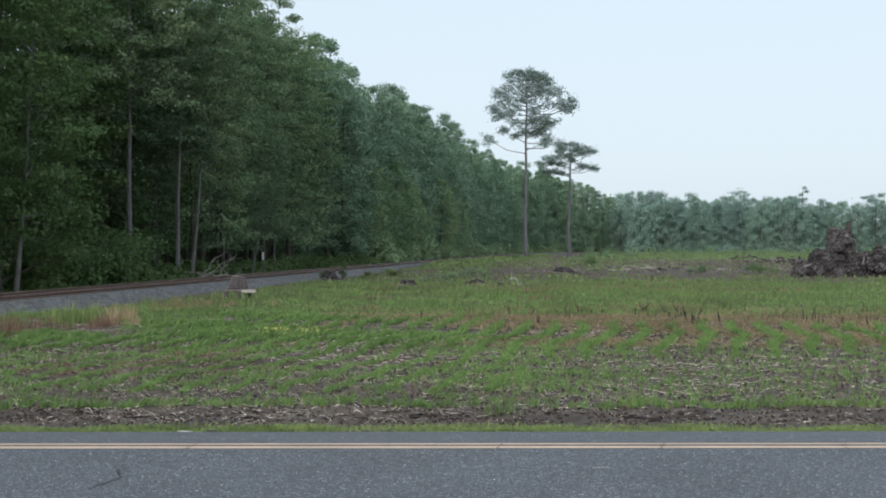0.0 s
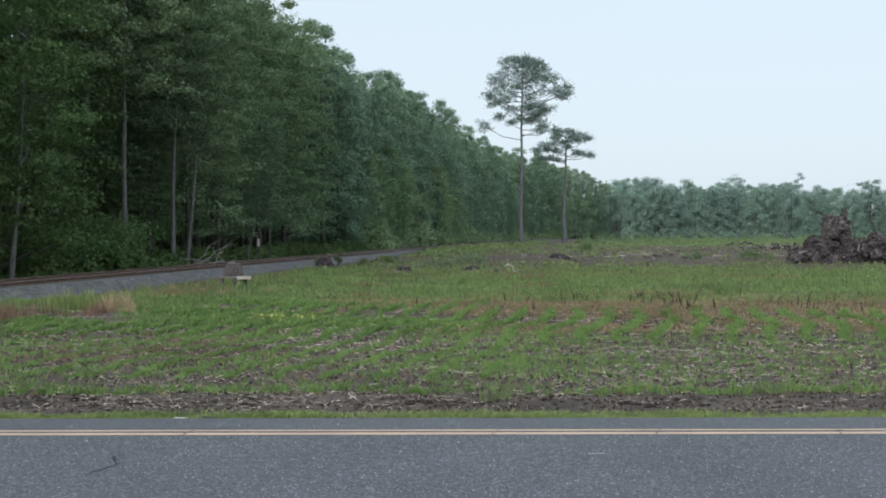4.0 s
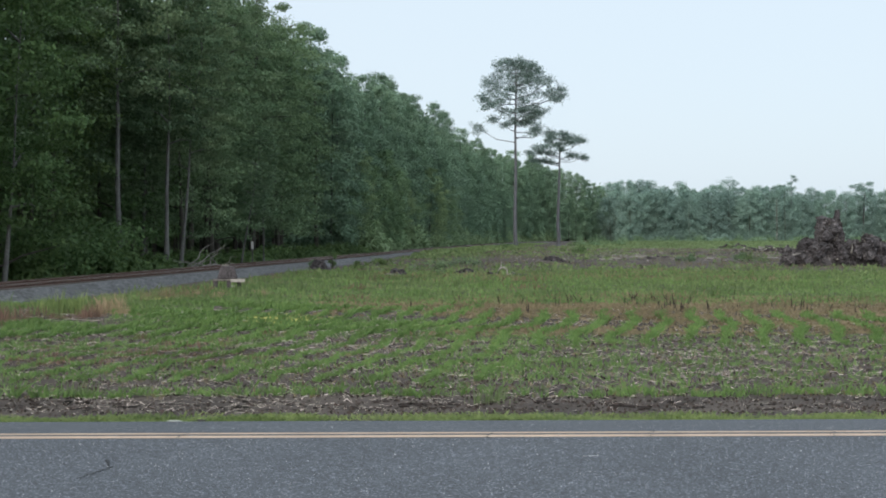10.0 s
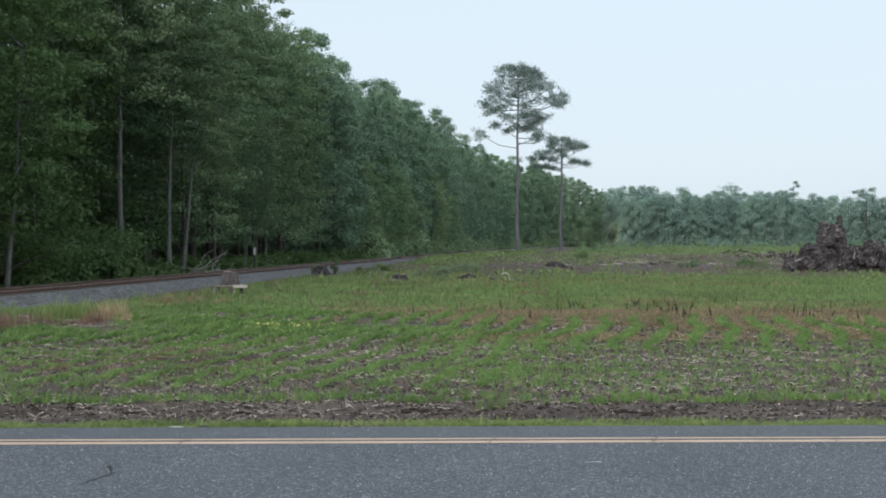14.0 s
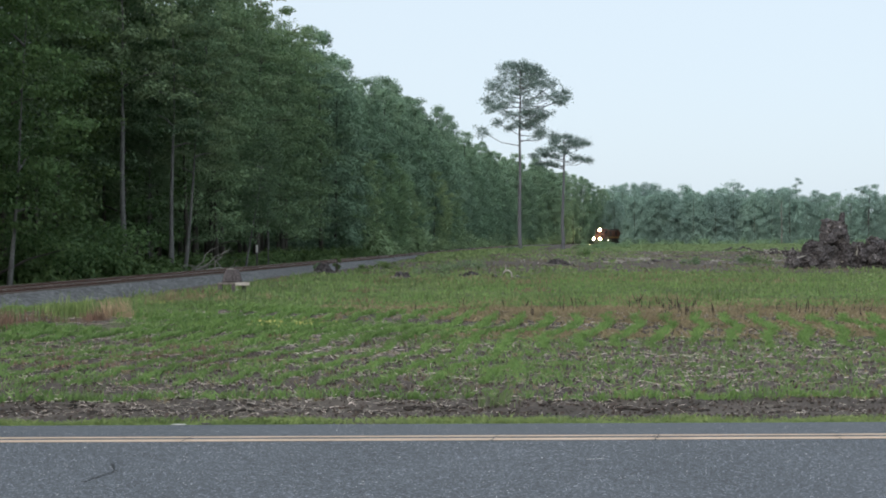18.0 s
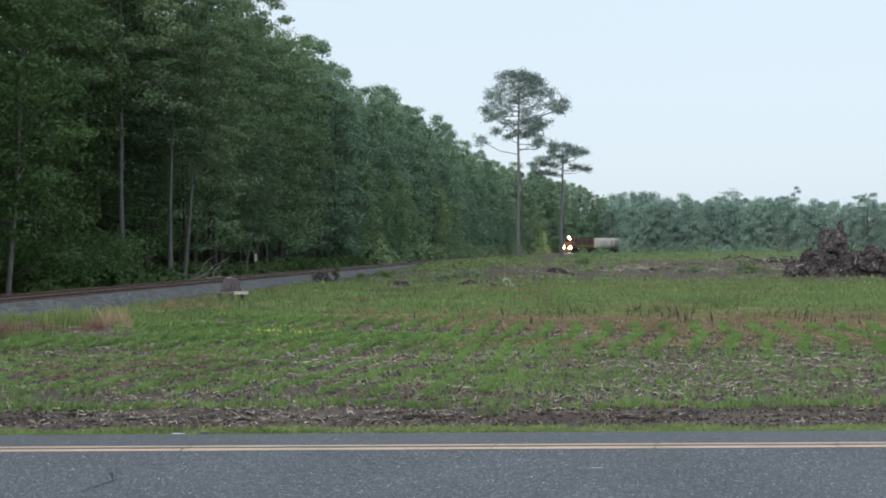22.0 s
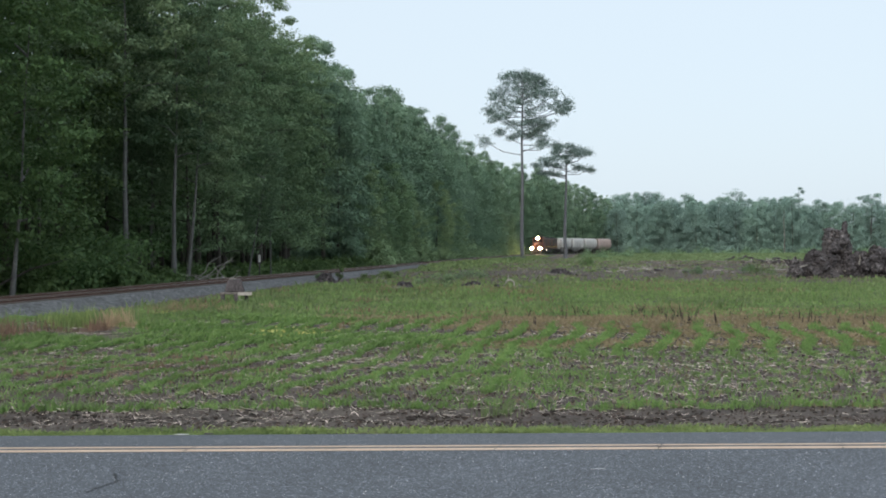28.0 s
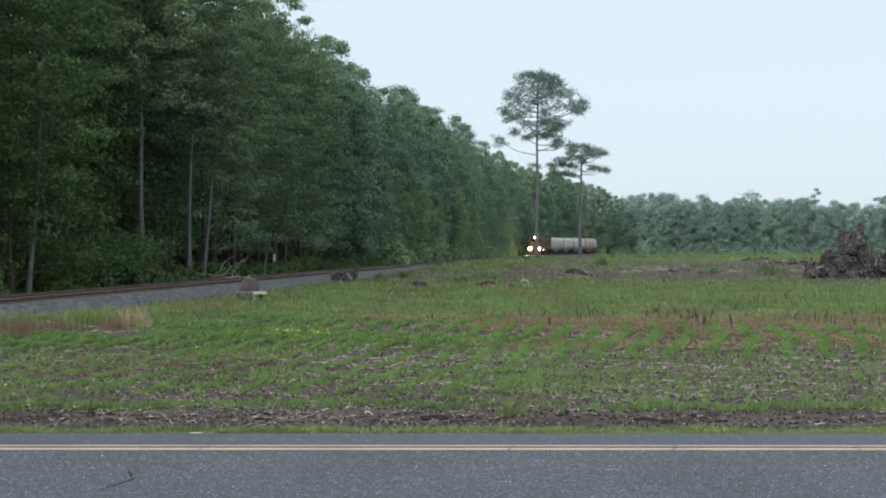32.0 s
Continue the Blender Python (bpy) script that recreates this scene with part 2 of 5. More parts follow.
def part(name, bm, material, parent=None, label="", smooth=False):
    """One bmesh (or ready mesh) as one object, under a thing if one is given."""
    if isinstance(bm, bmesh.types.BMesh):
        me = bpy.data.meshes.new(name)
        bm.to_mesh(me)
        bm.free()
        me.materials.append(material)
        if smooth:
            me.polygons.foreach_set("use_smooth", [True] * len(me.polygons))
    else:
        me = bm
    ob = new(name, me)
    ob.parent = parent
    return tagged(ob, label)


def thing(name, label, category, m=None, group="", kind=""):
    ob = new(name)
    ob.empty_display_size = 0.3
    if m is not None:
        ob.matrix_basis = m
    return tagged(ob, label, category, group, kind)


def box(bm, lo, hi, bevel=0.0):
    r = bmesh.ops.create_cube(bm, size=1.0)
    v = r["verts"]
    size = [b - a for a, b in zip(lo, hi)]
    mid = [(a + b) / 2 for a, b in zip(lo, hi)]
    bmesh.ops.scale(bm, vec=size, verts=v)
    bmesh.ops.translate(bm, vec=mid, verts=v)
    if bevel:
        edges = list({e for x in v for e in x.link_edges})
        bmesh.ops.bevel(bm, geom=edges, offset=bevel, segments=1, affect="EDGES")
    return bm


def boxes(*specs, bevel=0.0):
    bm = bmesh.new()
    for lo, hi in specs:
        box(bm, lo, hi, bevel)
    return bm


def rod(bm, a, b, r1, r2=None, seg=10):
    a, b = Vector(a), Vector(b)
    d = b - a
    m = Matrix.Translation((a + b) / 2) @ d.to_track_quat("Z", "Y").to_matrix().to_4x4()
    bmesh.ops.create_cone(bm, cap_ends=True, segments=seg, radius1=r1, radius2=r1 if r2 is None else r2, depth=d.length, matrix=m)
    return bm


def tube(points, radii, seg=7):
    """Vertices and quads of a tapering tube along points."""
    pts = np.asarray(points, float)
    tan = np.gradient(pts, axis=0)
    tan /= np.linalg.norm(tan, axis=1)[:, None] + 1e-9
    ref = np.where(np.abs(tan[:, 2:3]) > 0.9, np.array([[1.0, 0, 0]]), np.array([[0, 0, 1.0]]))
    u = np.cross(tan, ref)
    u /= np.linalg.norm(u, axis=1)[:, None] + 1e-9
    v = np.cross(tan, u)
    a = np.linspace(0, 2 * np.pi, seg, endpoint=False)
    ring = pts[:, None] + np.asarray(radii)[:, None, None] * (np.cos(a)[None, :, None] * u[:, None] + np.sin(a)[None, :, None] * v[:, None])
    n = len(pts)
    i, j = np.meshgrid(np.arange(n - 1), np.arange(seg), indexing="ij")
    f = np.stack([i * seg + j, i * seg + (j + 1) % seg, (i + 1) * seg + (j + 1) % seg, (i + 1) * seg + j], -1).reshape(-1, 4)
    return ring.reshape(-1, 3), f


def joined(pieces):
    vs, fs, o = [], [], 0
    for v, f in pieces:
        vs.append(v)
        fs.append(f + o)
        o += len(v)
    return np.concatenate(vs), np.concatenate(fs)


def leaves(points, normals, size, r, spread=0.8, aspect=0.55, three=False):
    """Small folded rhombic leaves at points, facing roughly along normals; or three-cornered sprays for trees far off."""
    n = len(points)
    nn = normals + r.normal(0, spread, (n, 3))
    nn /= np.linalg.norm(nn, axis=1)[:, None] + 1e-9
    t = np.cross(nn, r.normal(0, 1, (n, 3)))
    t /= np.linalg.norm(t, axis=1)[:, None] + 1e-9
    b = np.cross(nn, t)
    s = (size * r.uniform(0.6, 1.4, n))[:, None]
    w = s * aspect
    if three:
        v = np.stack([points - t * s * 0.8 - b * w, points + t * s * 1.2, points - t * s * 0.5 + b * w * 1.2], 1).reshape(-1, 3)
        return v, np.arange(3 * n).reshape(-1, 3)
    v = np.stack([points - t * s, points - b * w + nn * w * 0.3, points + t * s, points + b * w + nn * w * 0.3], 1).reshape(-1, 3)
    return v, np.arange(4 * n).reshape(-1, 4)


def blades(base, height, width, r, lean=0.35):
    """Grass blades: narrow quads that lean and taper, rooted at base."""
    n = len(base)
    a = r.uniform(0, 2 * np.pi, n)
    side = np.stack([np.cos(a), np.sin(a), np.zeros(n)], 1)
    out = np.stack([-np.sin(a), np.cos(a), np.zeros(n)], 1) * (r.normal(0, lean, n) * height)[:, None]
    h = np.stack([np.zeros(n), np.zeros(n), height], 1)
    w = (side * width[:, None])
    v = np.stack([base - w * 0.35, base + w * 0.35, base + out * 0.45 + h * 0.6 + w * 0.5, base + out + h + w * 0.05], 1)
    v[:, 3] -= w * 0.2
    v = v.reshape(-1, 3)
    return v, np.arange(4 * n).reshape(-1, 4)


def rosettes(base, size, r):
    """Low weed leaves spread over the ground."""
    n = len(base)
    p = base + np.stack([np.zeros(n), np.zeros(n), size * r.uniform(0.2, 1.2, n)], 1)
    return leaves(p, np.tile([0, -0.7, 0.7], (n, 1)), size, r, 0.7, 0.5)


def stuff(name, vf, material, label, category, parent=None):
    ob = new(name, np_mesh(name, *vf, material))
    ob.parent = parent
    return tagged(ob, label, category, kind="stuff")


# ---------------------------------------------------------------- lie of the land
def smooth(a, b, x):
    t = np.clip((x - a) / (b - a), 0, 1)
    return t * t * (3 - 2 * t)


HEAD0, START, BEND, RADIUS = math.atan(0.13), (-14.3, 39.3), 280.0, 240.0
STRAIGHT = (BEND - START[1]) / math.cos(HEAD0)


def track(s):
    """The railway's centre line: place and heading at s metres from its start."""
    if s < STRAIGHT:
        return START[0] + s * math.sin(HEAD0), START[1] + s * math.cos(HEAD0), HEAD0
    u = (s - STRAIGHT) / RADIUS
    x0 = START[0] + STRAIGHT * math.sin(HEAD0)
    return (x0 + RADIUS * (math.cos(HEAD0) - math.cos(HEAD0 + u)), BEND + RADIUS * (math.sin(HEAD0 + u) - math.sin(HEAD0)), HEAD0 + u)


LINE_S = np.arange(-60, 620, 2.0)
LINE_P = np.array([track(s) for s in LINE_S])


def off_track(x, y):
    """Distance to the railway's centre line."""
    d = np.full(np.shape(x), 1e9)
    for px, py, _ in LINE_P:
        d = np.minimum(d, (x - px) ** 2 + (y - py) ** 2)
    return np.sqrt(d)


RAIL_Z = 0.45
ROAD_Y, FAR_EDGE, NEAR_EDGE, CREST = 10.28, 12.8, 7.0, 0.32


def road_z(y):
    far = CREST - 0.04 * np.clip(y - ROAD_Y, 0, 0.2) - 0.257 * np.clip((y - ROAD_Y - 0.2) / 2.32, 0, 2)
    near = CREST - 0.10 * np.clip((ROAD_Y - y) / 3.2, 0, 2)
    return np.where(y > ROAD_Y, far, near)


def ground_z(x, y):
    z = 0.2 * smooth(70, 170, y)
    z = z + 0.05 * np.sin(x * 0.35 + 1.3 * np.sin(y * 0.21)) * np.sin(y * 0.27) * smooth(20, 40, y)
    z = z + 0.34 * np.exp(-((x - 7.0) / 9.0) ** 2 - ((y - 112.0) / 24.0) ** 2)
    z = np.where(y < 14.5, 0.02 * smooth(14.5, 13.2, y), z)
    return np.where(y < FAR_EDGE - 0.18, -0.25 + 0.35 * smooth(NEAR_EDGE, NEAR_EDGE - 1, y), z)


# ---------------------------------------------------------------- ground, road, railway
def grid_sheet(name, xs, ys, zf, material):
    X, Y = np.meshgrid(xs, ys)
    v = np.stack([X, Y, zf(X, Y)], -1).reshape(-1, 3)
    n = len(xs)
    i, j = np.meshgrid(np.arange(len(ys) - 1), np.arange(n - 1), indexing="ij")
    f = np.stack([i * n + j, i * n + j + 1, (i + 1) * n + j + 1, (i + 1) * n + j], -1).reshape(-1, 4)
    return np_mesh(name, v, f, material, True)


ys = np.concatenate([[-3000, -300, -40, -5, 4, 5.5, 6.2, 7.0, 7.1, 12.60, 12.63], np.arange(12.7, 40, 0.2), np.arange(40, 90, 1), np.arange(90, 160, 2), np.arange(160, 420, 6),
                     [450, 600, 1000, 2500]])
xs = np.concatenate([[-3000, -800, -200], np.arange(-100, -20, 4), np.arange(-20, 24, 0.5), np.arange(24, 140, 4), [200, 800, 3000]])


def clods(X, Y):
    """Field soil with tillage roughness near by."""
    rough = 0.022 * np.sin(X * 7.1 + np.sin(Y * 3.3) * 2) * np.sin(Y * 9.7 + np.sin(X * 2.9) * 2) + 0.018 * np.sin(X * 3.3 + Y * 4.1)
    return ground_z(X, Y) + rough * smooth(13.2, 14.5, Y) * (1 - smooth(34, 40, Y))


tagged(new("ground", grid_sheet("ground", xs, ys, clods, SOIL)), "brown tilled field soil with old crop residue", "ground", kind="structure")

road_ys = np.concatenate([np.linspace(NEAR_EDGE, ROAD_Y, 12), np.linspace(ROAD_Y, FAR_EDGE, 64)[1:]])
road = new("road", grid_sheet("road", np.linspace(-400, 400, 161), road_ys, lambda X, Y: road_z(Y), ASPHALT))
tagged(road, "aged grey asphalt country road with crown", "road", kind="structure")


def painted(y, w, material, name, label):
    yy = np.linspace(y - w / 2, y + w / 2, 3)
    xx = np.arange(-60, 60.1, 0.25)
    me = grid_sheet(name, xx, yy, lambda X, Y: road_z(Y) + 0.004, material)
    return part(name, me, material, road, label)


painted(ROAD_Y - 0.085, 0.095, LINE, "yellow_line", "faded yellow centre line")
painted(ROAD_Y + 0.088, 0.10, LINE, "yellow_line", "faded yellow centre line")


def crack(points, width):
    """A tarred crack lying on the asphalt."""
    p = np.array(points)
    d = np.gradient(p, axis=0)
    d /= np.linalg.norm(d, axis=1)[:, None]
    nrm = np.stack([-d[:, 1], d[:, 0]], 1) * (width * rng.uniform(0.5, 1.3, len(p)))[:, None]
    a, b = p + nrm, p - nrm
    v = np.concatenate([np.c_[a, road_z(a[:, 1]) + 0.007], np.c_[b, road_z(b[:, 1]) + 0.007]])
    n = len(p)
    f = np.array([[i, i + 1, n + i + 1, n + i] for i in range(n - 1)])
    return part("crack", np_mesh("crack", v, f, TAR), TAR, road)


def wiggly(a, b, n, amp):
    t = np.linspace(0, 1, n)[:, None]
    return np.array(a) * (1 - t) + np.array(b) * t + rng.normal(0, amp, (n, 2)) * np.sin(t * np.pi)


for cx in (-2.06, 0.53, 1.90, 3.45):
    crack(wiggly((cx + 0.04, ROAD_Y + 0.14), (cx - 0.03, ROAD_Y - 0.14), 7, 0.02), 0.005)
for (ax, ay), (bx, by), n_, w_ in (((-2.43, 9.45), (-2.445, 9.31), 5, 0.005), ((-2.445, 9.31), (-2.385, 9.13), 7, 0.009), ((-2.385, 9.13), (-2.335, 9.06), 5, 0.006),
                                   ((-2.335, 9.06), (-2.42, 8.86), 6, 0.006), ((-2.42, 8.86), (-2.48, 8.70), 7, 0.009), ((-2.48, 8.70), (-2.53, 8.60), 5, 0.002)):
    crack(wiggly((ax, ay), (bx, by), n_, 0.012), w_)

for x0, x1 in ((-2.9, -1.9), (-1.8, -0.9), (-0.7, 0.6), (1.5, 2.4)):
    crack(wiggly((x0, 9.60), (x1, 9.64), 14, 0.008), 0.0022)
crack(wiggly((1.20, 9.36), (1.33, 9.39), 6, 0.006), 0.006).data.materials[0] = WHITE
road.rotation_euler.z = math.atan(0.005)

floor_pts = np.array([[p[0] - math.cos(p[2]) * o, p[1] + math.sin(p[2]) * o] for p in LINE_P[::4] for o in (4.2, 60.0)])
fv = np.c_[floor_pts, ground_z(floor_pts[:, 0], floor_pts[:, 1]) + 0.06]
ff = np.array([[i, i + 1, i + 3, i + 2] for i in range(0, len(fv) - 2, 2)])
tagged(new("forest_floor", np_mesh("forest_floor", fv, ff, LITTER)), "dark leaf litter under the trees", "forest floor", kind="structure")


def swept(profile, s0, s1, step, name, material, z0=0.0):
    """A profile (offset to the right of the line, height) drawn along the railway."""
    ss = np.arange(s0, s1 + 0.01, step)
    v = []
    for s in ss:
        x, y, h = track(s)
        for o, z in profile:
            v.append((x + math.cos(h) * o, y - math.sin(h) * o, z0 + z))
    n = len(profile)
    f = [[i * n + j, i * n + j + 1, (i + 1) * n + j + 1, (i + 1) * n + j] for i in range(len(ss) - 1) for j in range(n - 1)]
    return np_mesh(name, np.array(v), np.array(f), material)


bed = new("ballast_bed", swept([(-3.4, -0.5), (-2.9, -0.42), (-1.7, -0.12), (-0.95, -0.10), (0, -0.11), (0.95, -0.10), (1.7, -0.12), (2.7, -0.45), (3.6, -0.64)], -60, 600, 2.0, "ballast_bed", BALLAST, RAIL_Z))
tagged(bed, "grey crushed-stone ballast bed of a single railway line", "ballast", kind="structure")

crib = swept([(-0.65, -0.085), (0, -0.09), (0.65, -0.085)], -60, 600, 2.0, "crib_ballast", RUSTSTONE, RAIL_Z)
tagged(part("crib_ballast", crib, RUSTSTONE, bed, "rust-stained stones between the rails"))

rails = thing("railway_track", "rusty single railway track on wooden ties", "railway track", kind="structure")
for side in (-0.7525, 0.7525):
    prof = [(-0.07, -0.17), (-0.07, -0.155), (-0.012, -0.135), (-0.012, -0.04), (-0.036, -0.03), (-0.036, -0.002), (0.036, -0.002), (0.036, -0.03), (0.012, -0.04), (0.012, -0.135),
            (0.07, -0.155), (0.07, -0.17)]
    r = part("rail", swept([(side + o, z) for o, z in prof], -60, 600, 3.0, "rail", RAILRUST, RAIL_Z), RAILRUST, rails)
    crown = [(side + 0.036 * math.sin(radians(a)), 0.036 * math.cos(radians(a)) - 0.036) for a in range(-104, 105, 13)]
    face = swept(crown, -60, 600, 3.0, "running_face", RAILTOP, RAIL_Z + 0.004)
    face.polygons.foreach_set("use_smooth", [True] * len(face.polygons))
    part("running_face", face, RAILTOP, r, "shiny worn rail head")

tie_mesh = bpy.data.meshes.new("tie")
bm = boxes(((-1.3, -0.11, -0.14), (1.3, 0.11, 0.0)), bevel=0.012)
bm.to_mesh(tie_mesh)
bm.free()
tie_mesh.materials.append(TIE)
for i in range(150):
    x, y, h = track(-6 + i * 0.52)
    ob = part("tie", tie_mesh, TIE, rails)
    ob.matrix_basis = pose(x, y, RAIL_Z - 0.09, 0, 0, -math.degrees(h) + rng.normal(0, 0.6))


# ---------------------------------------------------------------- trees
def pad(c, ext, r, seg=6, rings=4):
    """An uneven lump."""
    t = np.linspace(-1.4, 1.4, rings)
    a = np.linspace(0, 2 * np.pi, seg, endpoint=False) + r.uniform(0, 1)
    T, A = np.meshgrid(t, a, indexing="ij")
    d = np.stack([np.cos(T) * np.cos(A), np.cos(T) * np.sin(A), np.sin(T)], -1).reshape(-1, 3)
    v = c + d * ext * r.uniform(0.75, 1.0, (len(d), 1))
    i, j = np.meshgrid(np.arange(rings - 1), np.arange(seg), indexing="ij")
    return v, np.stack([i * seg + j, i * seg + (j + 1) % seg, (i + 1) * seg + (j + 1) % seg, (i + 1) * seg + j], -1).reshape(-1, 4)


def puff(c, size, flat, n, leaf_size, r, spread=0.65, three=False):
    """One leafy clump, leaves right through it, thickest towards its outside."""
    d = r.normal(0, 1, (n, 3))
    d[:, 2] = d[:, 2] * 0.8 + 0.3
    d /= np.linalg.norm(d, axis=1)[:, None]
    ext = np.array([size, size, size * flat])
    p = c + d * ext * (r.uniform(0.05, 1.0, (n, 1)) ** 0.6 * 1.2)
    return [leaves(p, d + np.array([0, -0.2, 0.5]), leaf_size, r, spread, 0.55, three)]


def broadleaf(name, label, height, spread, low, puffs, puff_size, flat, per, leaf_size, foliage, seed, bark=BARK, radius=0.2, group="", limbs=0, droop=0.0):
    """A forest tree: bent tapering trunk, limbs, and a crown of many small leaves in uneven clumps."""
    r = np.random.default_rng(seed)
    tree = thing(name, label, "tree", group=group)
    k = 9
    zz = np.linspace(-0.2, height * 0.9, k)
    px = np.cumsum(r.normal(0, 0.14, k)) * np.clip(zz / height, 0, 1)
    py = np.cumsum(r.normal(0, 0.14, k)) * np.clip(zz / height, 0, 1)
    rad = radius * (1 - 0.85 * np.clip(zz / height, 0, 1) ** 0.8)
    rad[0] *= 1.35
    if limbs:
        rad *= np.where(zz > height * low, 0.5, 1.0)
    part("trunk", np_mesh("trunk", *tube(np.stack([px, py, zz], 1), rad, 9), bark, True), bark, tree)
    pieces = []
    for i in range(puffs):
        w = (i + r.uniform(0, 1)) / puffs
        z = height * (low + (0.955 - low) * w)
        reach = spread * math.sqrt(max(0.03, 1 - ((w - 0.4) / 0.62) ** 2)) * math.sqrt(r.uniform(0.3, 1.0)) * r.uniform(0.8, 1.12)
        a = i * 2.4 + r.normal(0, 0.6)
        at = np.array([np.interp(z, zz, px), np.interp(z, zz, py), z])
        c = at + np.array([math.cos(a) * reach, math.sin(a) * reach, r.normal(0, 0.25) - droop * reach])
        pieces += puff(c, puff_size * r.uniform(0.6, 1.3) * (1 - 0.3 * w), flat, per, leaf_size, r, 0.6 if limbs else 0.5, not limbs)
        if limbs and i % (puffs // limbs) == 0:
            low_at = at - np.array([0, 0, reach * 0.4])
            part("limb", np_mesh("limb", *tube(np.array([low_at, (low_at + c) / 2 + [0, 0, 0.2], c]), [0.07, 0.045, 0.015], 5), bark, True), bark, tree)
    part("crown", np_mesh("crown", *joined(pieces), foliage, True), foliage, tree)
    return tree


def shrub_leaves(cx, cy, w, h, n, size, r, three=False):
    d = r.normal(0, 1, (n, 3))
    d /= np.linalg.norm(d, axis=1)[:, None]
    d[:, 2] = np.abs(d[:, 2])
    lump = 1 + 0.35 * np.sin(d[:, 0] * 5 + cx) * np.sin(d[:, 1] * 6 + cy)
    p = d * np.array([w, w, h]) * r.uniform(0.6, 1.05, (n, 1)) * lump[:, None]
    p += np.array([cx, cy, float(ground_z(np.array(cx), np.array(cy)))])
    return leaves(p, d + np.array([0, 0, 0.6]), size, r, 0.55 if three else 0.8, 0.55, three)


WOODS = "trees of the wood along the railway"
# Trunks within the wood take the darker bark: their shade put into colour.
near_kinds = [
    broadleaf("tree", "tall broadleaf forest tree with dense dark green crown", 24, 4.4, 0.29, 120, 1.15, 0.42, 125, 0.105, OAK, 11, DARKBARK, 0.22, WOODS, 8, 0.16),
    broadleaf("tree", "tall slender forest tree with bare grey trunk and high crown", 25, 3.4, 0.38, 120, 1.1, 0.42, 125, 0.105, OAK, 12, BARK, 0.17, WOODS, 8, 0.16),
    broadleaf("tree", "leafy forest-edge tree with bright green foliage low down", 22, 4.4, 0.08, 120, 1.2, 0.45, 125, 0.105, MAPLE, 13, DARKBARK, 0.2, WOODS, 8, 0.16),
    broadleaf("tree", "broad green forest tree with drooping foliage layers", 23, 5.0, 0.26, 130, 1.25, 0.38, 125, 0.105, OAK, 14, DARKBARK, 0.24, WOODS, 8, 0.22),
    broadleaf("tree", "broad forest-edge tree with drooping foliage, sky light and haze in its colour", 23, 4.8, 0.12, 130, 1.25, 0.42, 125, 0.105, LITFLANK, 18, DARKBARK, 0.22, WOODS, 8, 0.22),
    broadleaf("tree", "leaning grey-stemmed tree leafy to near the ground", 21, 2.9, 0.19, 130, 1.1, 0.42, 125, 0.1, MAPLE, 17, BARK, 0.105, WOODS, 8, 0.16),
]
back_kinds = [
    broadleaf("tree", "forest tree standing deeper in the wood", 24, 4.4, 0.34, 60, 1.7, 0.5, 130, 0.17, OAK, 15, DARKBARK, 0.2, WOODS, droop=0.15),
    broadleaf("tree", "forest tree with dark stem deeper in the wood", 23, 4.8, 0.36, 60, 1.7, 0.5, 130, 0.17, OAK, 16, DARKBARK, 0.22, WOODS, droop=0.15),
]
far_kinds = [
    broadleaf("tree", "broadleaf tree in the distant woodland edge", 22, 4.0, 0.06, 80, 1.35, 0.75, 175, 0.15, HAZEDMID, 21, DARKBARK, 0.2, WOODS, 0, 0.1),
    broadleaf("tree", "rounded broadleaf tree in the distant woodland edge", 20, 4.5, 0.05, 80, 1.4, 0.75, 175, 0.15, HAZEDPALE, 22, DARKBARK, 0.2, WOODS, 0, 0.1),
    broadleaf("tree", "tall dark tree in the distant woodland edge", 24, 3.3, 0.06, 80, 1.2, 0.85, 175, 0.15, HAZEDMID, 23, DARKBARK, 0.2, WOODS, 0, 0.1),
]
FARLINE = "trees of the far treeline"
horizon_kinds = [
    broadleaf("tree", "haze-tinted green tree in the far treeline", 17, 5.4, 0.03, 70, 1.8, 0.8, 170, 0.19, HAZEDFAR, 31, DARKBARK, 0.2, FARLINE),
    broadleaf("tree", "tall haze-tinted tree in the far treeline", 19, 4.6, 0.03, 70, 1.7, 0.85, 170, 0.19, HAZEDFAR, 32, DARKBARK, 0.2, FARLINE),
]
used = set()
GROWN = {k.name: h for ks, hs in ((near_kinds, (24, 25, 22, 23, 23, 21)), (back_kinds, (24, 23)), (far_kinds, (22, 20, 24)), (horizon_kinds, (17, 19))) for k, h in zip(ks, hs)}


def wood_height(s):
    """How tall the wood stands along the railway."""
    return float(np.interp(s, [60, 74, 82, 86, 104, 120, 250, 330], [24.0, 23.9, 23.2, 22.4, 22.6, 24.0, 24.3, 24.6]))


def plant(kind, x, y, height, turn=None):
    """A tree of that kind and height at a place."""
    z = float(ground_z(np.array(x), np.array(y)))
    m = pose(x, y, z, 0, 0, rng.uniform(0, 360) if turn is None else turn)
    if kind.name in used:
        ob = copy_thing(kind, m)
    else:
        used.add(kind.name)
        ob = kind
        ob.matrix_basis = m
    k = height / GROWN[kind.name]
    ob.scale = (k, k, k)
    return ob


def beside(s, o):
    """A place o metres left of the railway at s."""
    x, y, h = track(s)
    return x - math.cos(h) * o, y + math.sin(h) * o


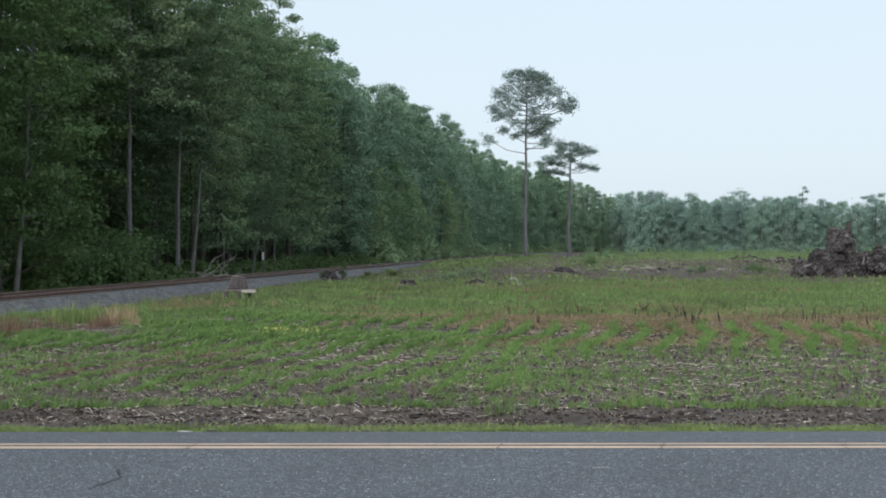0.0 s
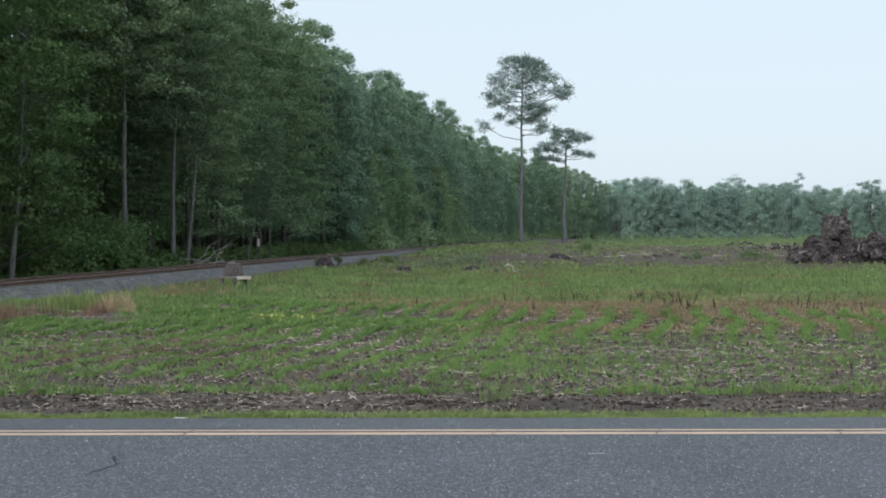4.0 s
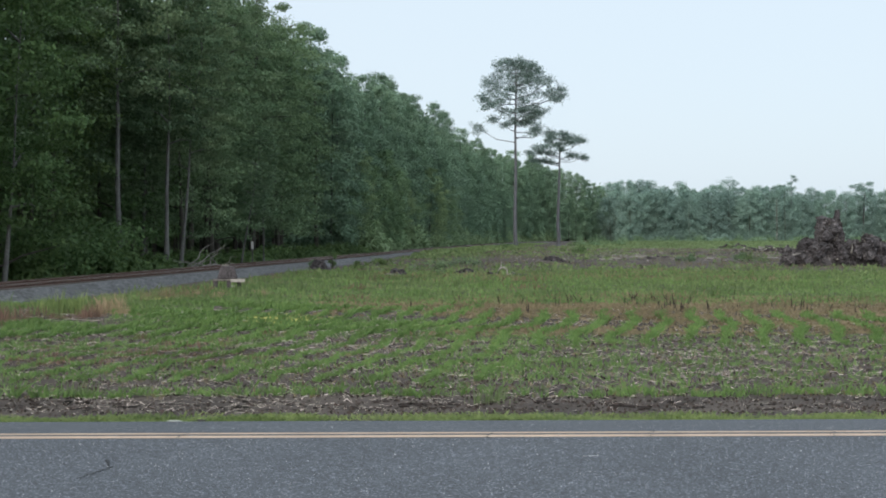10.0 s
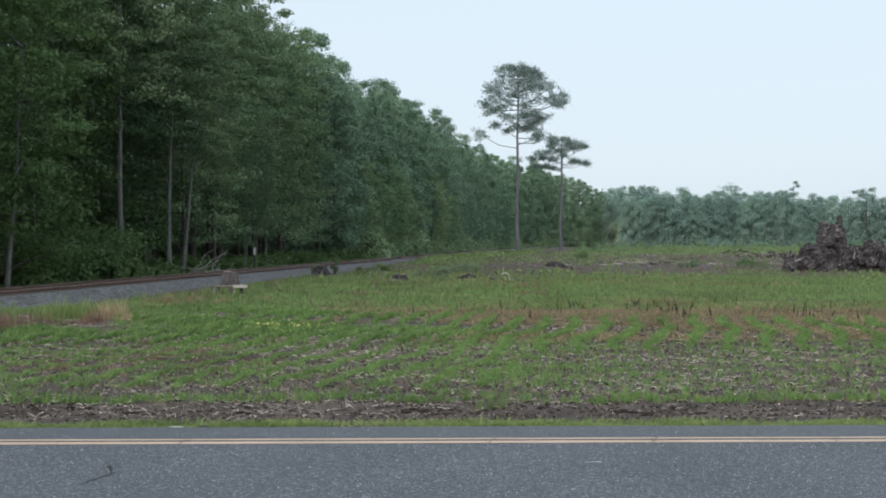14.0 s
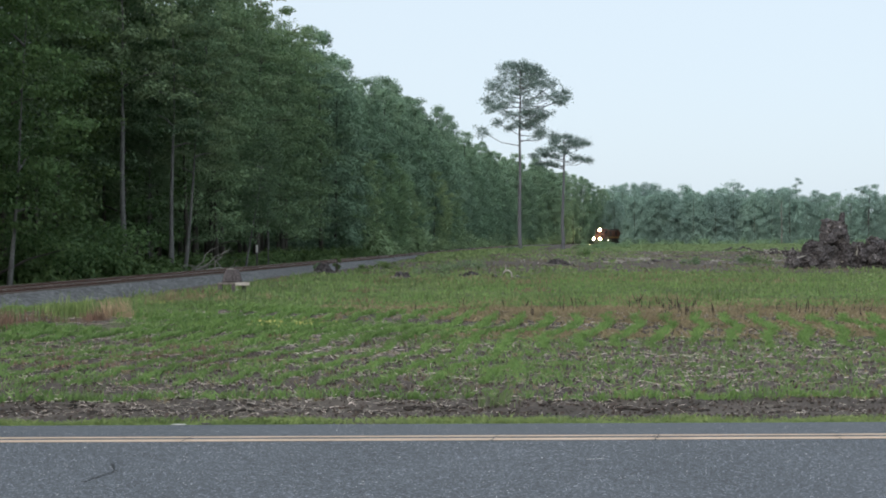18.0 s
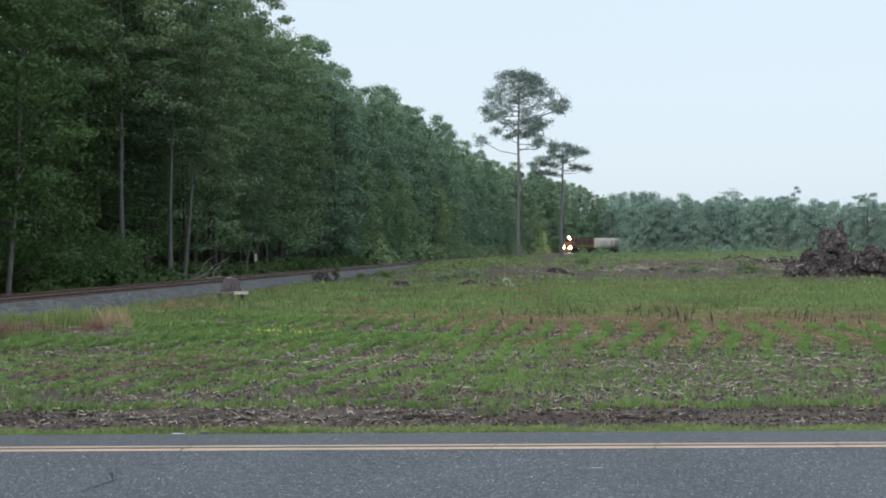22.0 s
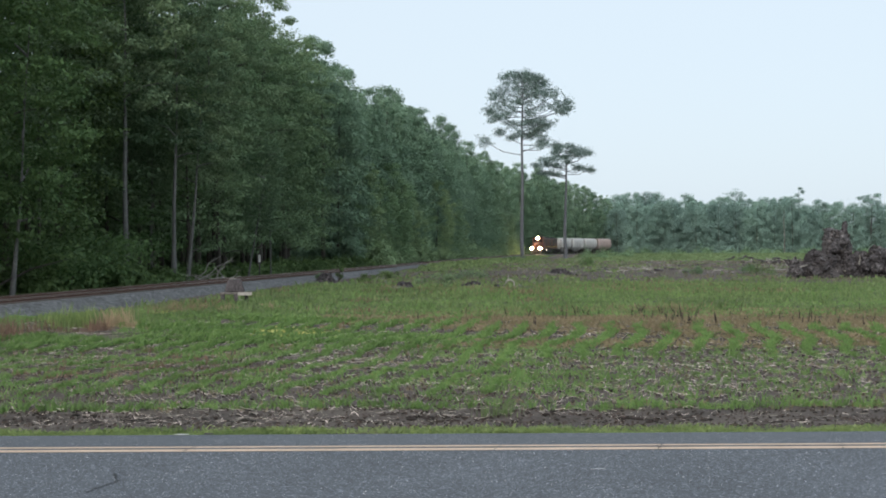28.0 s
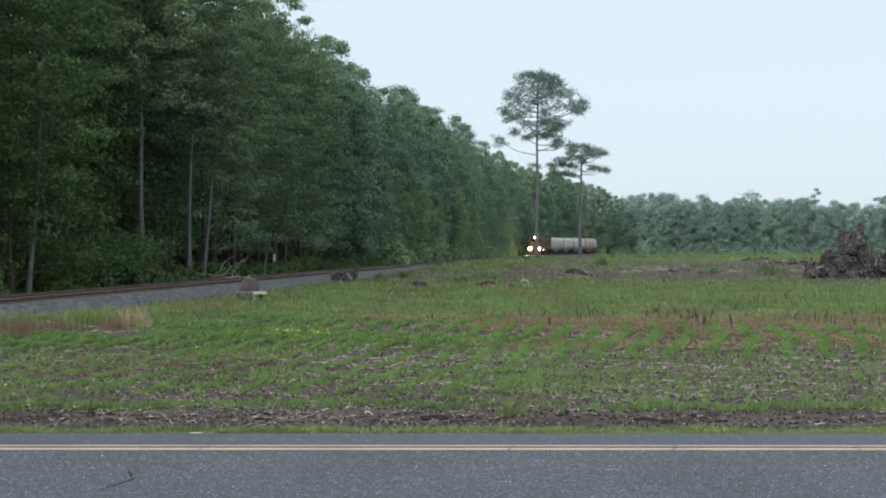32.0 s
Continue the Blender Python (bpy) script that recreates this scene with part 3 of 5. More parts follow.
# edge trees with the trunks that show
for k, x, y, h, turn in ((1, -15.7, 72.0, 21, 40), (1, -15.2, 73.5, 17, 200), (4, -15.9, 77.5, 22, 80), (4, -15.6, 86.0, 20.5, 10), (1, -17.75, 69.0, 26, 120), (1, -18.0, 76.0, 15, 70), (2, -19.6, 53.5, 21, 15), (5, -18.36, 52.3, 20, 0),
                         (1, -17.5, 74.0, 9, 30), (1, -13.2, 84.0, 10, 0), (1, -12.6, 91.0, 8, 140)):
    edge_tree = plant(near_kinds[k], x, y, h, turn)
    edge_tree.rotation_euler.y = radians({17: -6, 20: 5, 10: 9}.get(h, 0))
for i, s in enumerate(np.arange(-14, 81, 5.0)):
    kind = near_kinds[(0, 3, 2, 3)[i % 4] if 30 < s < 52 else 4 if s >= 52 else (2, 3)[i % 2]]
    x, y = beside(s + rng.uniform(-1, 1), (8.6 if s > 34 or s < 8 else 10.5) + rng.uniform(0, 1.5))
    plant(kind, x, y, wood_height(s) * rng.uniform(0.96, 1.03))
for s in np.arange(-10, 100, 6.5):
    for o in (15, 22) if int(s * 2) % 4 else (15,):
        x, y = beside(s + rng.uniform(-2, 2), o + rng.uniform(-1.5, 1.5))
        plant(back_kinds[int(rng.integers(0, 2))], x, y, wood_height(s + 2 * o) * rng.uniform(0.95, 1.02))
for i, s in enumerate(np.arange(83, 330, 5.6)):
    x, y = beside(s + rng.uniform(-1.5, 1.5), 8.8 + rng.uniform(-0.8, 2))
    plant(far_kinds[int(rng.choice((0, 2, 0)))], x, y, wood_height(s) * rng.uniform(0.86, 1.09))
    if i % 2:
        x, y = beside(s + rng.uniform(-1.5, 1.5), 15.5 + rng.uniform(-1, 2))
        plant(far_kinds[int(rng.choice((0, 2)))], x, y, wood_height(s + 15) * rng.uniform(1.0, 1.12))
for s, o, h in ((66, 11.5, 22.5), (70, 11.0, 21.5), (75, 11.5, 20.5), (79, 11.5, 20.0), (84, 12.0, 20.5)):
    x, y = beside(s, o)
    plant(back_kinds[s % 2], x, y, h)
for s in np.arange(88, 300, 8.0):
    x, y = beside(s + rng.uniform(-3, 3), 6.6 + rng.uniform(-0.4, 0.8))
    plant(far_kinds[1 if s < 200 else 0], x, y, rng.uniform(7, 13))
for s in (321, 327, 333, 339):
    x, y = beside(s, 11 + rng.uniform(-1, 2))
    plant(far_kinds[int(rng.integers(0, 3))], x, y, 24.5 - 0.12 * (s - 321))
for s in np.concatenate([np.arange(330, 367, 4.5), np.arange(370, 470, 7.0)]):
    x, y = beside(s + rng.uniform(-1.5, 1.5), 9.5 + rng.uniform(-1, 2))
    if s < 368:
        plant(far_kinds[(0, 2)[int(s) % 2]], x, y, float(np.interp(s, [330, 350, 366], [23.5, 21.8, 18.5])))
    else:
        plant(horizon_kinds[int(rng.integers(0, 2))], x, y, rng.uniform(18.5, 21))
for s in np.arange(354, 470, 5.0):
    x, y = beside(s + rng.uniform(-1, 1), -6.8 - rng.uniform(0, 1))
    plant(horizon_kinds[int(rng.integers(0, 2))], x, y, rng.uniform(14, 16.5))
for x in np.arange(57, 200, 6.2):
    for o in (0, 9):
        yy = 384 + 0.06 * (x - 57) + o + rng.uniform(-2, 3)
        if off_track(np.array(x), np.array(yy)) > 5.0:
            plant(horizon_kinds[int(rng.integers(0, 2))], x + rng.uniform(-1.5, 1.5), yy, rng.uniform(14.5, 17.5))

# low growth along the wood and the thick of the wood behind
sh = []
for s in np.arange(-16, 100, 1.6):
    x, y = beside(s, rng.uniform(5.2, 9.0))
    big = 1.0 if s < 26 else 0.4
    sh.append(shrub_leaves(x, y, rng.uniform(1.0, 1.8), big * rng.uniform(1.2, 2.8), 900, 0.13, rng))
stuff("undergrowth", joined(sh), MAPLE, "green shrubs and saplings under the forest edge", "undergrowth")
sh = []
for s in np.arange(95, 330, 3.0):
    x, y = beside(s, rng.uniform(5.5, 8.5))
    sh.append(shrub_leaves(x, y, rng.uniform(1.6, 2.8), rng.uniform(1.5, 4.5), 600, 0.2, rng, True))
stuff("undergrowth", joined(sh), HAZEDPALE, "green shrubs along the distant forest edge", "undergrowth")
sh = []
for s in np.arange(-25, 470, 4.0):
    for o in (28, 34):
        x, y = beside(s, o + rng.uniform(-2, 2))
        sh.append(shrub_leaves(x, y, 4.5, rng.uniform(13, 17), 260, 0.9, rng))
stuff("deep_woods", joined(sh), OAK, "dark mass of the wood behind the edge trees", "woods")


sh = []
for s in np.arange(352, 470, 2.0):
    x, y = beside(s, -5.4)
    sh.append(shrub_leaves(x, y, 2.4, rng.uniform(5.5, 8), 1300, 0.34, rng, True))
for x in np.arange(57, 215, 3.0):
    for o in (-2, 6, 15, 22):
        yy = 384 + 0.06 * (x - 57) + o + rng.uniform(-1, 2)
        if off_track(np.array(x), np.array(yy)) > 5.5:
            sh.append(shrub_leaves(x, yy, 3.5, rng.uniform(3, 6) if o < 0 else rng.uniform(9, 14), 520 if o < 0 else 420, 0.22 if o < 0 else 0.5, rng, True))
stuff("far_thicket", joined(sh), HAZEDFAR, "haze-tinted green thicket closing the far treeline", "thicket")


def pine(label, height, clumps, seed, radius, group="lone pines in the cleared field", needles=NEEDLE, bark=PINEBARK, flat=0.46):
    """A tall bare-stemmed pine; clumps of needles are (height, reach to the side, size)."""
    r = np.random.default_rng(seed)
    tree = thing("pine_tree", label, "pine tree", group=group)
    k = 12
    zz = np.linspace(-0.2, height * 0.97, k)
    px, py = np.cumsum(r.normal(0, 0.06, k)), np.cumsum(r.normal(0, 0.06, k))
    px[0] = py[0] = 0
    rad = radius * (1 - 0.75 * np.clip(zz / height, 0, 1))
    rad[0] *= 1.2
    part("trunk", np_mesh("trunk", *tube(np.stack([px, py, zz], 1), rad, 10), bark, True), bark, tree)
    for z, side, size in clumps:
        end = np.array([side, r.uniform(-1, 1) * (0.5 + 0.45 * abs(side)), z])
        fork = max(height * 0.56, z - r.uniform(0.05, 0.45) * math.hypot(end[0], end[1]) - 0.3)
        at = np.array([np.interp(fork, zz, px), np.interp(fork, zz, py), fork])
        mid = (at + end) / 2 + np.array([0, 0, -0.12 * abs(side) + r.uniform(-0.1, 0.2)])
        limb = part("bough", np_mesh("bough", *tube(np.array([at, mid, end]), [0.07, 0.05, 0.025], 6), bark, True), bark, tree)
        m = int(8 + 9 * size)
        ctr = end[None] + r.normal(0, 1, (m, 3)) * np.array([size * 0.6, size * 0.6, size * flat])
        tufts = [leaves(c + r.normal(0, 1, (34, 3)) * np.array([0.34, 0.34, 0.2]), np.tile([0, 0, 0.4], (34, 1)), 0.15, r, 0.9, 0.28) for c in ctr]
        tagged(part("foliage", np_mesh("foliage", *joined(tufts), needles), needles, limb), kind="stuff")
    return tree


BROAD_TOP = [
    (27.6, 0.8, 0.8), (27.5, -0.8, 0.8), (27.3, 2.2, 0.8), (27.0, -2.4, 0.8), (27.0, 1.2, 0.8), (26.8, 0.0, 0.9), (26.5, 2.4, 0.9), (26.2, -1.4, 1.0), (25.8, 0.6, 1.1), (25.4, -2.8, 1.1), (25.3, 3.3, 1.0), (25.0, 1.8, 1.1), (24.8, -0.8, 1.2), (24.3, -4.3, 1.1), (24.2, 4.4, 0.9),
    (24.0, -2.4, 1.2), (23.8, 1.0, 1.2), (23.5, 3.2, 1.0), (23.3, 6.3, 0.8), (23.0, 5.2, 0.9), (22.8, 6.9, 0.6), (22.7, -3.8, 1.1), (22.3, -4.8, 0.9), (22.2, -1.6, 1.1), (22.0, 5.6, 0.6), (21.3, -2.8, 1.0)]
LOW_BOUGHS = [
    (20.9, -4.2, 0.7), (20.6, 2.6, 0.8), (20.2, -1.8, 0.8), (20.0, 3.4, 0.8), (19.4, 1.9, 0.7), (18.9, -3.2, 0.6), (18.4, 1.2, 0.6), (17.6, -5.6, 0.8), (17.8, 3.4, 0.8), (17.3, 5.0, 0.7), (17.2, 2.6, 0.7), (18.2, -1.4, 0.5), (20.4, 1.4, 0.9), (19.6, 2.8, 0.8), (18.8, 2.0, 0.8)]
r = np.random.default_rng(91)
INNER = [(z, r.uniform(-3.0, 3.0) * (z - 17) / 9, 0.65 + 0.045 * (z - 18)) for z in np.linspace(18.8, 26.3, 6)]
P1 = pine("tall lone pine with bare trunk and broad ragged crown", 27.8, BROAD_TOP + LOW_BOUGHS + INNER, 5, 0.30)
P1.matrix_basis = pose(12.35, 180.0, 0.2)
P2 = pine("smaller lone pine with flat umbrella crown", 19.3, [
    (19.2, 0.6, 0.8), (18.9, -0.9, 0.8), (18.9, 2.0, 0.9), (18.5, 3.4, 0.8), (18.2, 1.0, 1.0), (18.1, -1.4, 0.8), (18.0, 4.0, 0.5), (17.6, 2.2, 0.7), (17.4, -0.4, 0.8), (17.0, -2.2, 0.9), (16.7, -3.6, 0.9),
    (16.2, -4.6, 0.6), (16.2, -2.8, 0.9), (15.9, -1.4, 0.7), (15.7, 2.2, 0.6), (15.5, 3.5, 0.8), (15.3, 4.5, 0.5), (14.9, -3.6, 0.7), (14.7, -2.4, 0.8), (14.6, -1.2, 0.6), (16.6, 0.7, 0.6)], 6, 0.33, flat=0.26)
P2.matrix_basis = pose(21.55, 209.0, 0.2)

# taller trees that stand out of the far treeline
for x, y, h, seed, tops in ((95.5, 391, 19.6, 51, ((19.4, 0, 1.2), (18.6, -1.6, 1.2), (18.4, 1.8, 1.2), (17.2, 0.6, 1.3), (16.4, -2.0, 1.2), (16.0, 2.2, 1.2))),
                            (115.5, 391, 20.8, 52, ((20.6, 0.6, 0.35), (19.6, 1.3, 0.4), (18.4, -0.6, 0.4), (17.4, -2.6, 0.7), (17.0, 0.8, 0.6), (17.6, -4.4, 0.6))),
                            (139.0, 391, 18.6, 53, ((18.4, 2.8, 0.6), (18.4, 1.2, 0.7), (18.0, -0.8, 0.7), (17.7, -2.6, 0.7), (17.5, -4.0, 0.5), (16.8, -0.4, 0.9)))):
    pine("tall thin tree standing out of the far treeline", h, tops, seed, 0.2, FARLINE, HAZEDFAR).matrix_basis = pose(x, y, 0.2)
snag = new("dead_snag", np_mesh("dead_snag", *tube(np.array([[0, 0, -0.2], [0.1, 0, 5], [-0.1, 0, 10], [0.05, 0, 13.2]]), [0.16, 0.14, 0.11, 0.06], 8), PALEROOT, True))
snag.matrix_basis = pose(107.0, 377.5, 0.2)
tagged(snag, "bleached bare dead tree stem before the far treeline", "dead tree")

# ---------------------------------------------------------------- field growth
ROW_DIR = math.atan(0.216)


def in_view(n, y0, y1, r, margin=1.15, x_shift=0.0):
    """Even scatter over the field between two distances from the road."""
    y = np.sqrt(r.uniform(y0 * y0, y1 * y1, n))
    x = r.uniform(-1, 1, n) * 0.364 * margin * y + x_shift
    return x, y


def on_ground(x, y, lift=0.0):
    return np.stack([x, y, clods(x, y) + lift], 1)


def patchy(x, y, f=0.35, seed=0.0):
    return np.sin(x * f + seed + 2.1 * np.sin(y * f * 0.7 + seed)) * np.sin(y * f * 1.3 + 1.7 * np.sin(x * f * 0.8 + seed * 2))


def dry_corner(x, y):
    """Ground by the ballast where only dead weeds stand."""
    return (x / y < -0.26 + 0.012 * np.sin(y * 2.3)) & (y > 27.2 + 0.7 * np.sin(x * 1.9) + 0.4 * np.sin(x * 4.7)) & (y < 33.5)


def tuft(x, y, k, jitter, r):
    """k blades round each place."""
    x = np.repeat(x, k) + r.normal(0, jitter, len(x) * k)
    y = np.repeat(y, k) + r.normal(0, jitter, len(y) * k)
    return x, y


# strip of mown grass by the asphalt
x = rng.uniform(-9, 9, 46000)
y = FAR_EDGE + 0.02 + 0.005 * x + np.abs(rng.normal(0, 0.24, 46000)) + 0.06 * np.sin(x * 3.1)
keep = (y < 13.55) & (patchy(x, y * 3, 1.1, 2.0) + rng.normal(0, 0.3, len(x)) > -0.3)
b = on_ground(x[keep], y[keep])
stuff("verge_grass", blades(b, rng.uniform(0.012, 0.052, len(b)) * (1 + 0.5 * patchy(b[:, 0], b[:, 1] * 2, 2.3, 4.0)), np.full(len(b), 0.011), rng, 0.95), VERGE, "short green grass strip beside the asphalt", "grass")

# crop rows: two headland rows, then rows running away from the road
sx, sy = [], []
for i, yr in enumerate((15.2, 15.95, 16.75, 17.55, 18.4, 19.3, 20.3, 21.3, 22.3)):
    q = np.arange(-10, 10, 0.04 if i == 0 else 0.15) + rng.normal(0, 0.05, len(np.arange(-10, 10, 0.04 if i == 0 else 0.15)))
    q = q[(rng.uniform(0, 1, len(q)) < (0.95 if i == 0 else 0.55)) & (patchy(q, np.full(len(q), yr), 0.5, 1.0 + i) + rng.normal(0, 0.2, len(q)) > (-0.9 if i == 0 else -0.5))]
    if i > 1:
        q = q[(q > 0.05 * yr) | (rng.uniform(0, 1, len(q)) < 0.3)]
    sx.append(q)
    sy.append(yr + 0.12 * np.sin(q * 0.8 + yr) + rng.normal(0, 0.07, len(q)))
sx, sy = tuft(np.concatenate(sx), np.concatenate(sy), 11, 0.028, rng)
b = on_ground(sx, sy)
stuff("seedlings", blades(b, rng.uniform(0.05, 0.14, len(b)), np.full(len(b), 0.013), rng, 0.6), CROP, "single young crop seedlings near the road", "seedlings")
rx, ry = [], []
for i in range(-36, 24):
    q = np.arange(16.6, 35.5, 0.04)
    bend = 0.13 * np.sin(q * 0.95 + i * 0.2) + 0.05 * np.sin(q * 2.1 + i)
    xx = i * 0.72 - 0.18 + (q - 26) * math.tan(ROW_DIR) + bend
    rx.append(xx)
    ry.append(q + rng.normal(0, 0.05, len(q)))
rx, ry = np.concatenate(rx), np.concatenate(ry)
keep = (np.abs(rx) < 0.45 * ry) & ((ry < 30.3 + rng.normal(0, 0.7, len(rx))) | (rx < 0.04 * ry)) & ((ry > 22) | (rx < 0.07 * ry)) & ((patchy(rx, ry, 0.5, 1.0) > -0.7 + np.where(ry > 33, 0.5, 0.0) + rng.normal(0, 0.2, len(rx))) | ((rx > 0.03 * ry) & (ry > 23.5) & (ry < 34)))
keep &= ~dry_corner(rx, ry)
rx, ry = tuft(rx[keep], ry[keep], 11, 0.042, rng)
b = on_ground(rx, ry)
stuff("crop_rows", blades(b, rng.uniform(0.03, 0.1, len(b)) * (1 + 0.7 * smooth(22.5, 24.5, ry)), 0.0006 * ry, rng, 0.6), CROP, "rows of young green crop running away from the road", "crop")

# weeds among the rows
x, y = in_view(13000, 15.0, 38, rng)
keep = patchy(x, y, 0.45, 3.0) + rng.normal(0, 0.3, len(x)) > np.where(x < -0.1 * y, -0.2, np.where(x < 0.02 * y, 0.12, 0.3)) + 0.9 * smooth(0.03, 0.08, x / y) * smooth(22.5, 25, y) + 0.3 * smooth(18, 15, y) + 0.5 * smooth(-0.14, -0.3, x / y) * smooth(32, 24, y)
keep &= ~dry_corner(x, y)
x, y = tuft(x[keep], y[keep], 9, 0.07, rng)
b = on_ground(x, y)
stuff("field_weeds", blades(b, rng.uniform(0.03, 0.11, len(b)), np.full(len(b), 0.013), rng, 0.6), CROP, "green weeds spread over the field", "weeds")

# single seedlings and small brown weeds over the headland
for n, x0, x1, hh, material, label in ((2600, 0.0, 0.42, (0.03, 0.1), CROP, "scattered small green seedlings"), (1300, -0.42, 0.42, (0.03, 0.08), DRY, "small brown dried weeds"), (700, -0.42, 0.42, (0.03, 0.09), WEED, "small dull green weeds")):
    x, y = in_view(n, 14.9, 24.5, rng)
    keep = (x / y > x0) & (x / y < x1)
    x, y = tuft(x[keep], y[keep], 6, 0.022, rng)
    b = on_ground(x, y)
    stuff("seedlings", blades(b, rng.uniform(*hh, len(b)), np.full(len(b), 0.010), rng, 0.7), material, label, "seedlings")

# maize residue on the soil
x, y = in_view(210000, 13.5, 34, rng)
keep = 0.5 * patchy(x * 0.6, y, 0.9, 7.0) + rng.normal(0, 0.8, len(x)) > 0.45 + 0.32 * smooth(15.2, 14.4, y) + 0.03 * np.clip(y - 22, 0, 12)
b = on_ground(x[keep], y[keep], 0.02)
n = len(b)
a = np.where(rng.uniform(0, 1, n) < 0.5, rng.normal(0, 0.5, n), rng.uniform(-1.57, 1.57, n))
d = np.stack([np.cos(a), np.sin(a), rng.normal(0, 0.28, n)], 1) * (0.010 + 0.05 * rng.uniform(0, 1, n) ** 3)[:, None]
w = np.stack([-np.sin(a), np.cos(a), rng.normal(0.4, 0.4, n)], 1) * rng.uniform(0.0009, 0.0023, n)[:, None]
v = np.stack([b - d - w, b + d - w, b + d + w, b - d + w], 1).reshape(-1, 3)
stuff("crop_residue", (v, np.arange(4 * n).reshape(-1, 4)), STRAW, "pale broken stalks and leaves on the soil", "crop residue")

# longer bleached stalk pieces, mostly lying across
x, y = in_view(9000, 14.9, 29, rng)
keep = 0.4 * patchy(x * 0.6, y, 0.9, 7.0) + rng.normal(0, 0.5, len(x)) > 0.28 + 0.5 * smooth(-0.1, -0.25, x / y)
b = on_ground(x[keep], y[keep], 0.03)
n = len(b)
a = np.where(rng.uniform(0, 1, n) < 0.75, rng.normal(0, 0.3, n), rng.uniform(-1.57, 1.57, n))
d = np.stack([np.cos(a), np.sin(a), rng.normal(0, 0.2, n)], 1) * (0.016 + 0.05 * rng.uniform(0, 1, n) ** 2)[:, None]
w = np.stack([-np.sin(a), np.cos(a), np.full(n, 0.6)], 1) * (0.00011 * b[:, 1] * rng.uniform(0.6, 1.3, n))[:, None]
v = np.stack([b - d - w, b + d - w, b + d + w, b - d + w], 1).reshape(-1, 3)
stuff("crop_residue", (v, np.arange(4 * n).reshape(-1, 4)), BLEACHED, "bleached maize stalk pieces on the soil", "crop residue")

x, y = in_view(42000, 13.4, 30, rng)
b = on_ground(x, y, 0.012)
n = len(b)
stuff("soil_clods", leaves(b, np.tile([0, -0.4, 1.0], (n, 1)), 0.019, rng, 1.0, 0.7), CLOD, "dark crumbly soil clods", "soil")
n = 900
x, y = rng.uniform(-6.5, 6.5, n), np.concatenate([rng.normal(14.25, 0.32, 620), rng.uniform(15, 20, 280)])
e = rng.uniform(0.012, 0.034, n) * rng.uniform(0.6, 1.2, n)
b = on_ground(x, y)
stuff("soil_clods", joined([pad(b[i], np.array([e[i] * rng.uniform(1.0, 2.6), e[i], e[i] * 0.6]) * 1.0, rng, 7, 5) for i in range(n) if y[i] > 13.6]), DARKCLOD, "larger turned-up soil clods coloured dark like shadow", "soil")
x, y = in_view(8000, 80, 200, rng)
keep = (x > 6) & (off_track(x, y) > 5) & (patchy(x, y, 0.2, 9.0) > -0.2)
b = on_ground(x[keep], y[keep], 0.06)
stuff("wood_chips", leaves(b, np.tile([0, -0.6, 0.8], (len(b), 1)), 0.085, rng, 0.6, 0.4), CHIP, "bleached wood chips on the cleared ground", "wood chips")

# brown dead weeds at the end of the rows
x, y = in_view(9000, 24, 38.5, rng)
keep = (patchy(x, y, 0.4, 5.0) + rng.normal(0, 0.2, len(x)) > np.where(y < 32, 0.3, -0.6) - 0.02 * x) & (x > -3 + 0.6 * np.sin(y))
x, y = tuft(x[keep], y[keep], 7, 0.08, rng)
b = on_ground(x, y)
stuff("dry_weeds", rosettes(b, rng.uniform(0.025, 0.06, len(b)), rng), DRY, "dry brown weeds between the rows", "dry weeds")
x = np.concatenate([rng.uniform(2, 14, 30), rng.normal(6.4, 0.5, 24), rng.normal(9.6, 0.5, 10), rng.uniform(-2, 14, 22)])
y = rng.uniform(30.5, 37, len(x))
x, y = tuft(x, y, 3, 0.03, rng)
b = on_ground(x, y)
stuff("dead_stalks", blades(b, 0.08 + 0.36 * rng.uniform(0, 1, len(b)) ** 1.5, np.full(len(b), 0.03), rng, 0.25), STALK, "dark dead stalks standing in the field", "stalks")

# tall green weeds beyond the rows, and the cleared ground behind
for name, n, y0, y1, size, material, th, sd, label in (
        ("meadow_weeds", 11000, 35.0, 64, 0.055, WEED, -0.5, 2.0, "band of low green weeds across the field"),
        ("meadow_weeds", 9000, 35.5, 66, 0.055, CROP, -0.15, 4.0, "bright green low weeds across the field"),
        ("dry_weeds", 5200, 56, 130, 0.075, FADED, 0.0, 6.0, "brown dry weeds on the cleared ground"),
        ("meadow_weeds", 7000, 60, 200, 0.14, WEED, -0.1, 8.0, "green regrowth on the cleared ground")):
    x, y = in_view(n, y0, y1, rng, 1.2)
    keep = (patchy(x * 0.6, y, 0.3, sd) + rng.normal(0, 0.25, n) > th + 0.8 * smooth(75, 90, y) * smooth(0.11, 0.15, x / y)) & (off_track(x, y) > 4.2)
    x, y = tuft(x[keep], y[keep], 7, 0.14 if y1 < 80 else 0.3, rng)
    stuff(name, rosettes(on_ground(x, y), size * rng.uniform(0.5, 1.2, len(x)), rng), material, label, "weeds")
ss = rng.uniform(58, 250, 1500)
pts = np.array([beside(q, -rng.uniform(3.6, 9.0)) for q in ss])
x, y = tuft(pts[:, 0], pts[:, 1], 9, 0.3, rng)
b = on_ground(x, y)
stuff("trackside_weeds", rosettes(b, 0.05 + (0.2 * smooth(80, 130, y) - 0.15 * smooth(170, 210, y)) * rng.uniform(0.4, 1.3, len(b)), rng), WEED, "green weeds along the toe of the ballast", "weeds")
x, y = in_view(2600, 70, 200, rng)
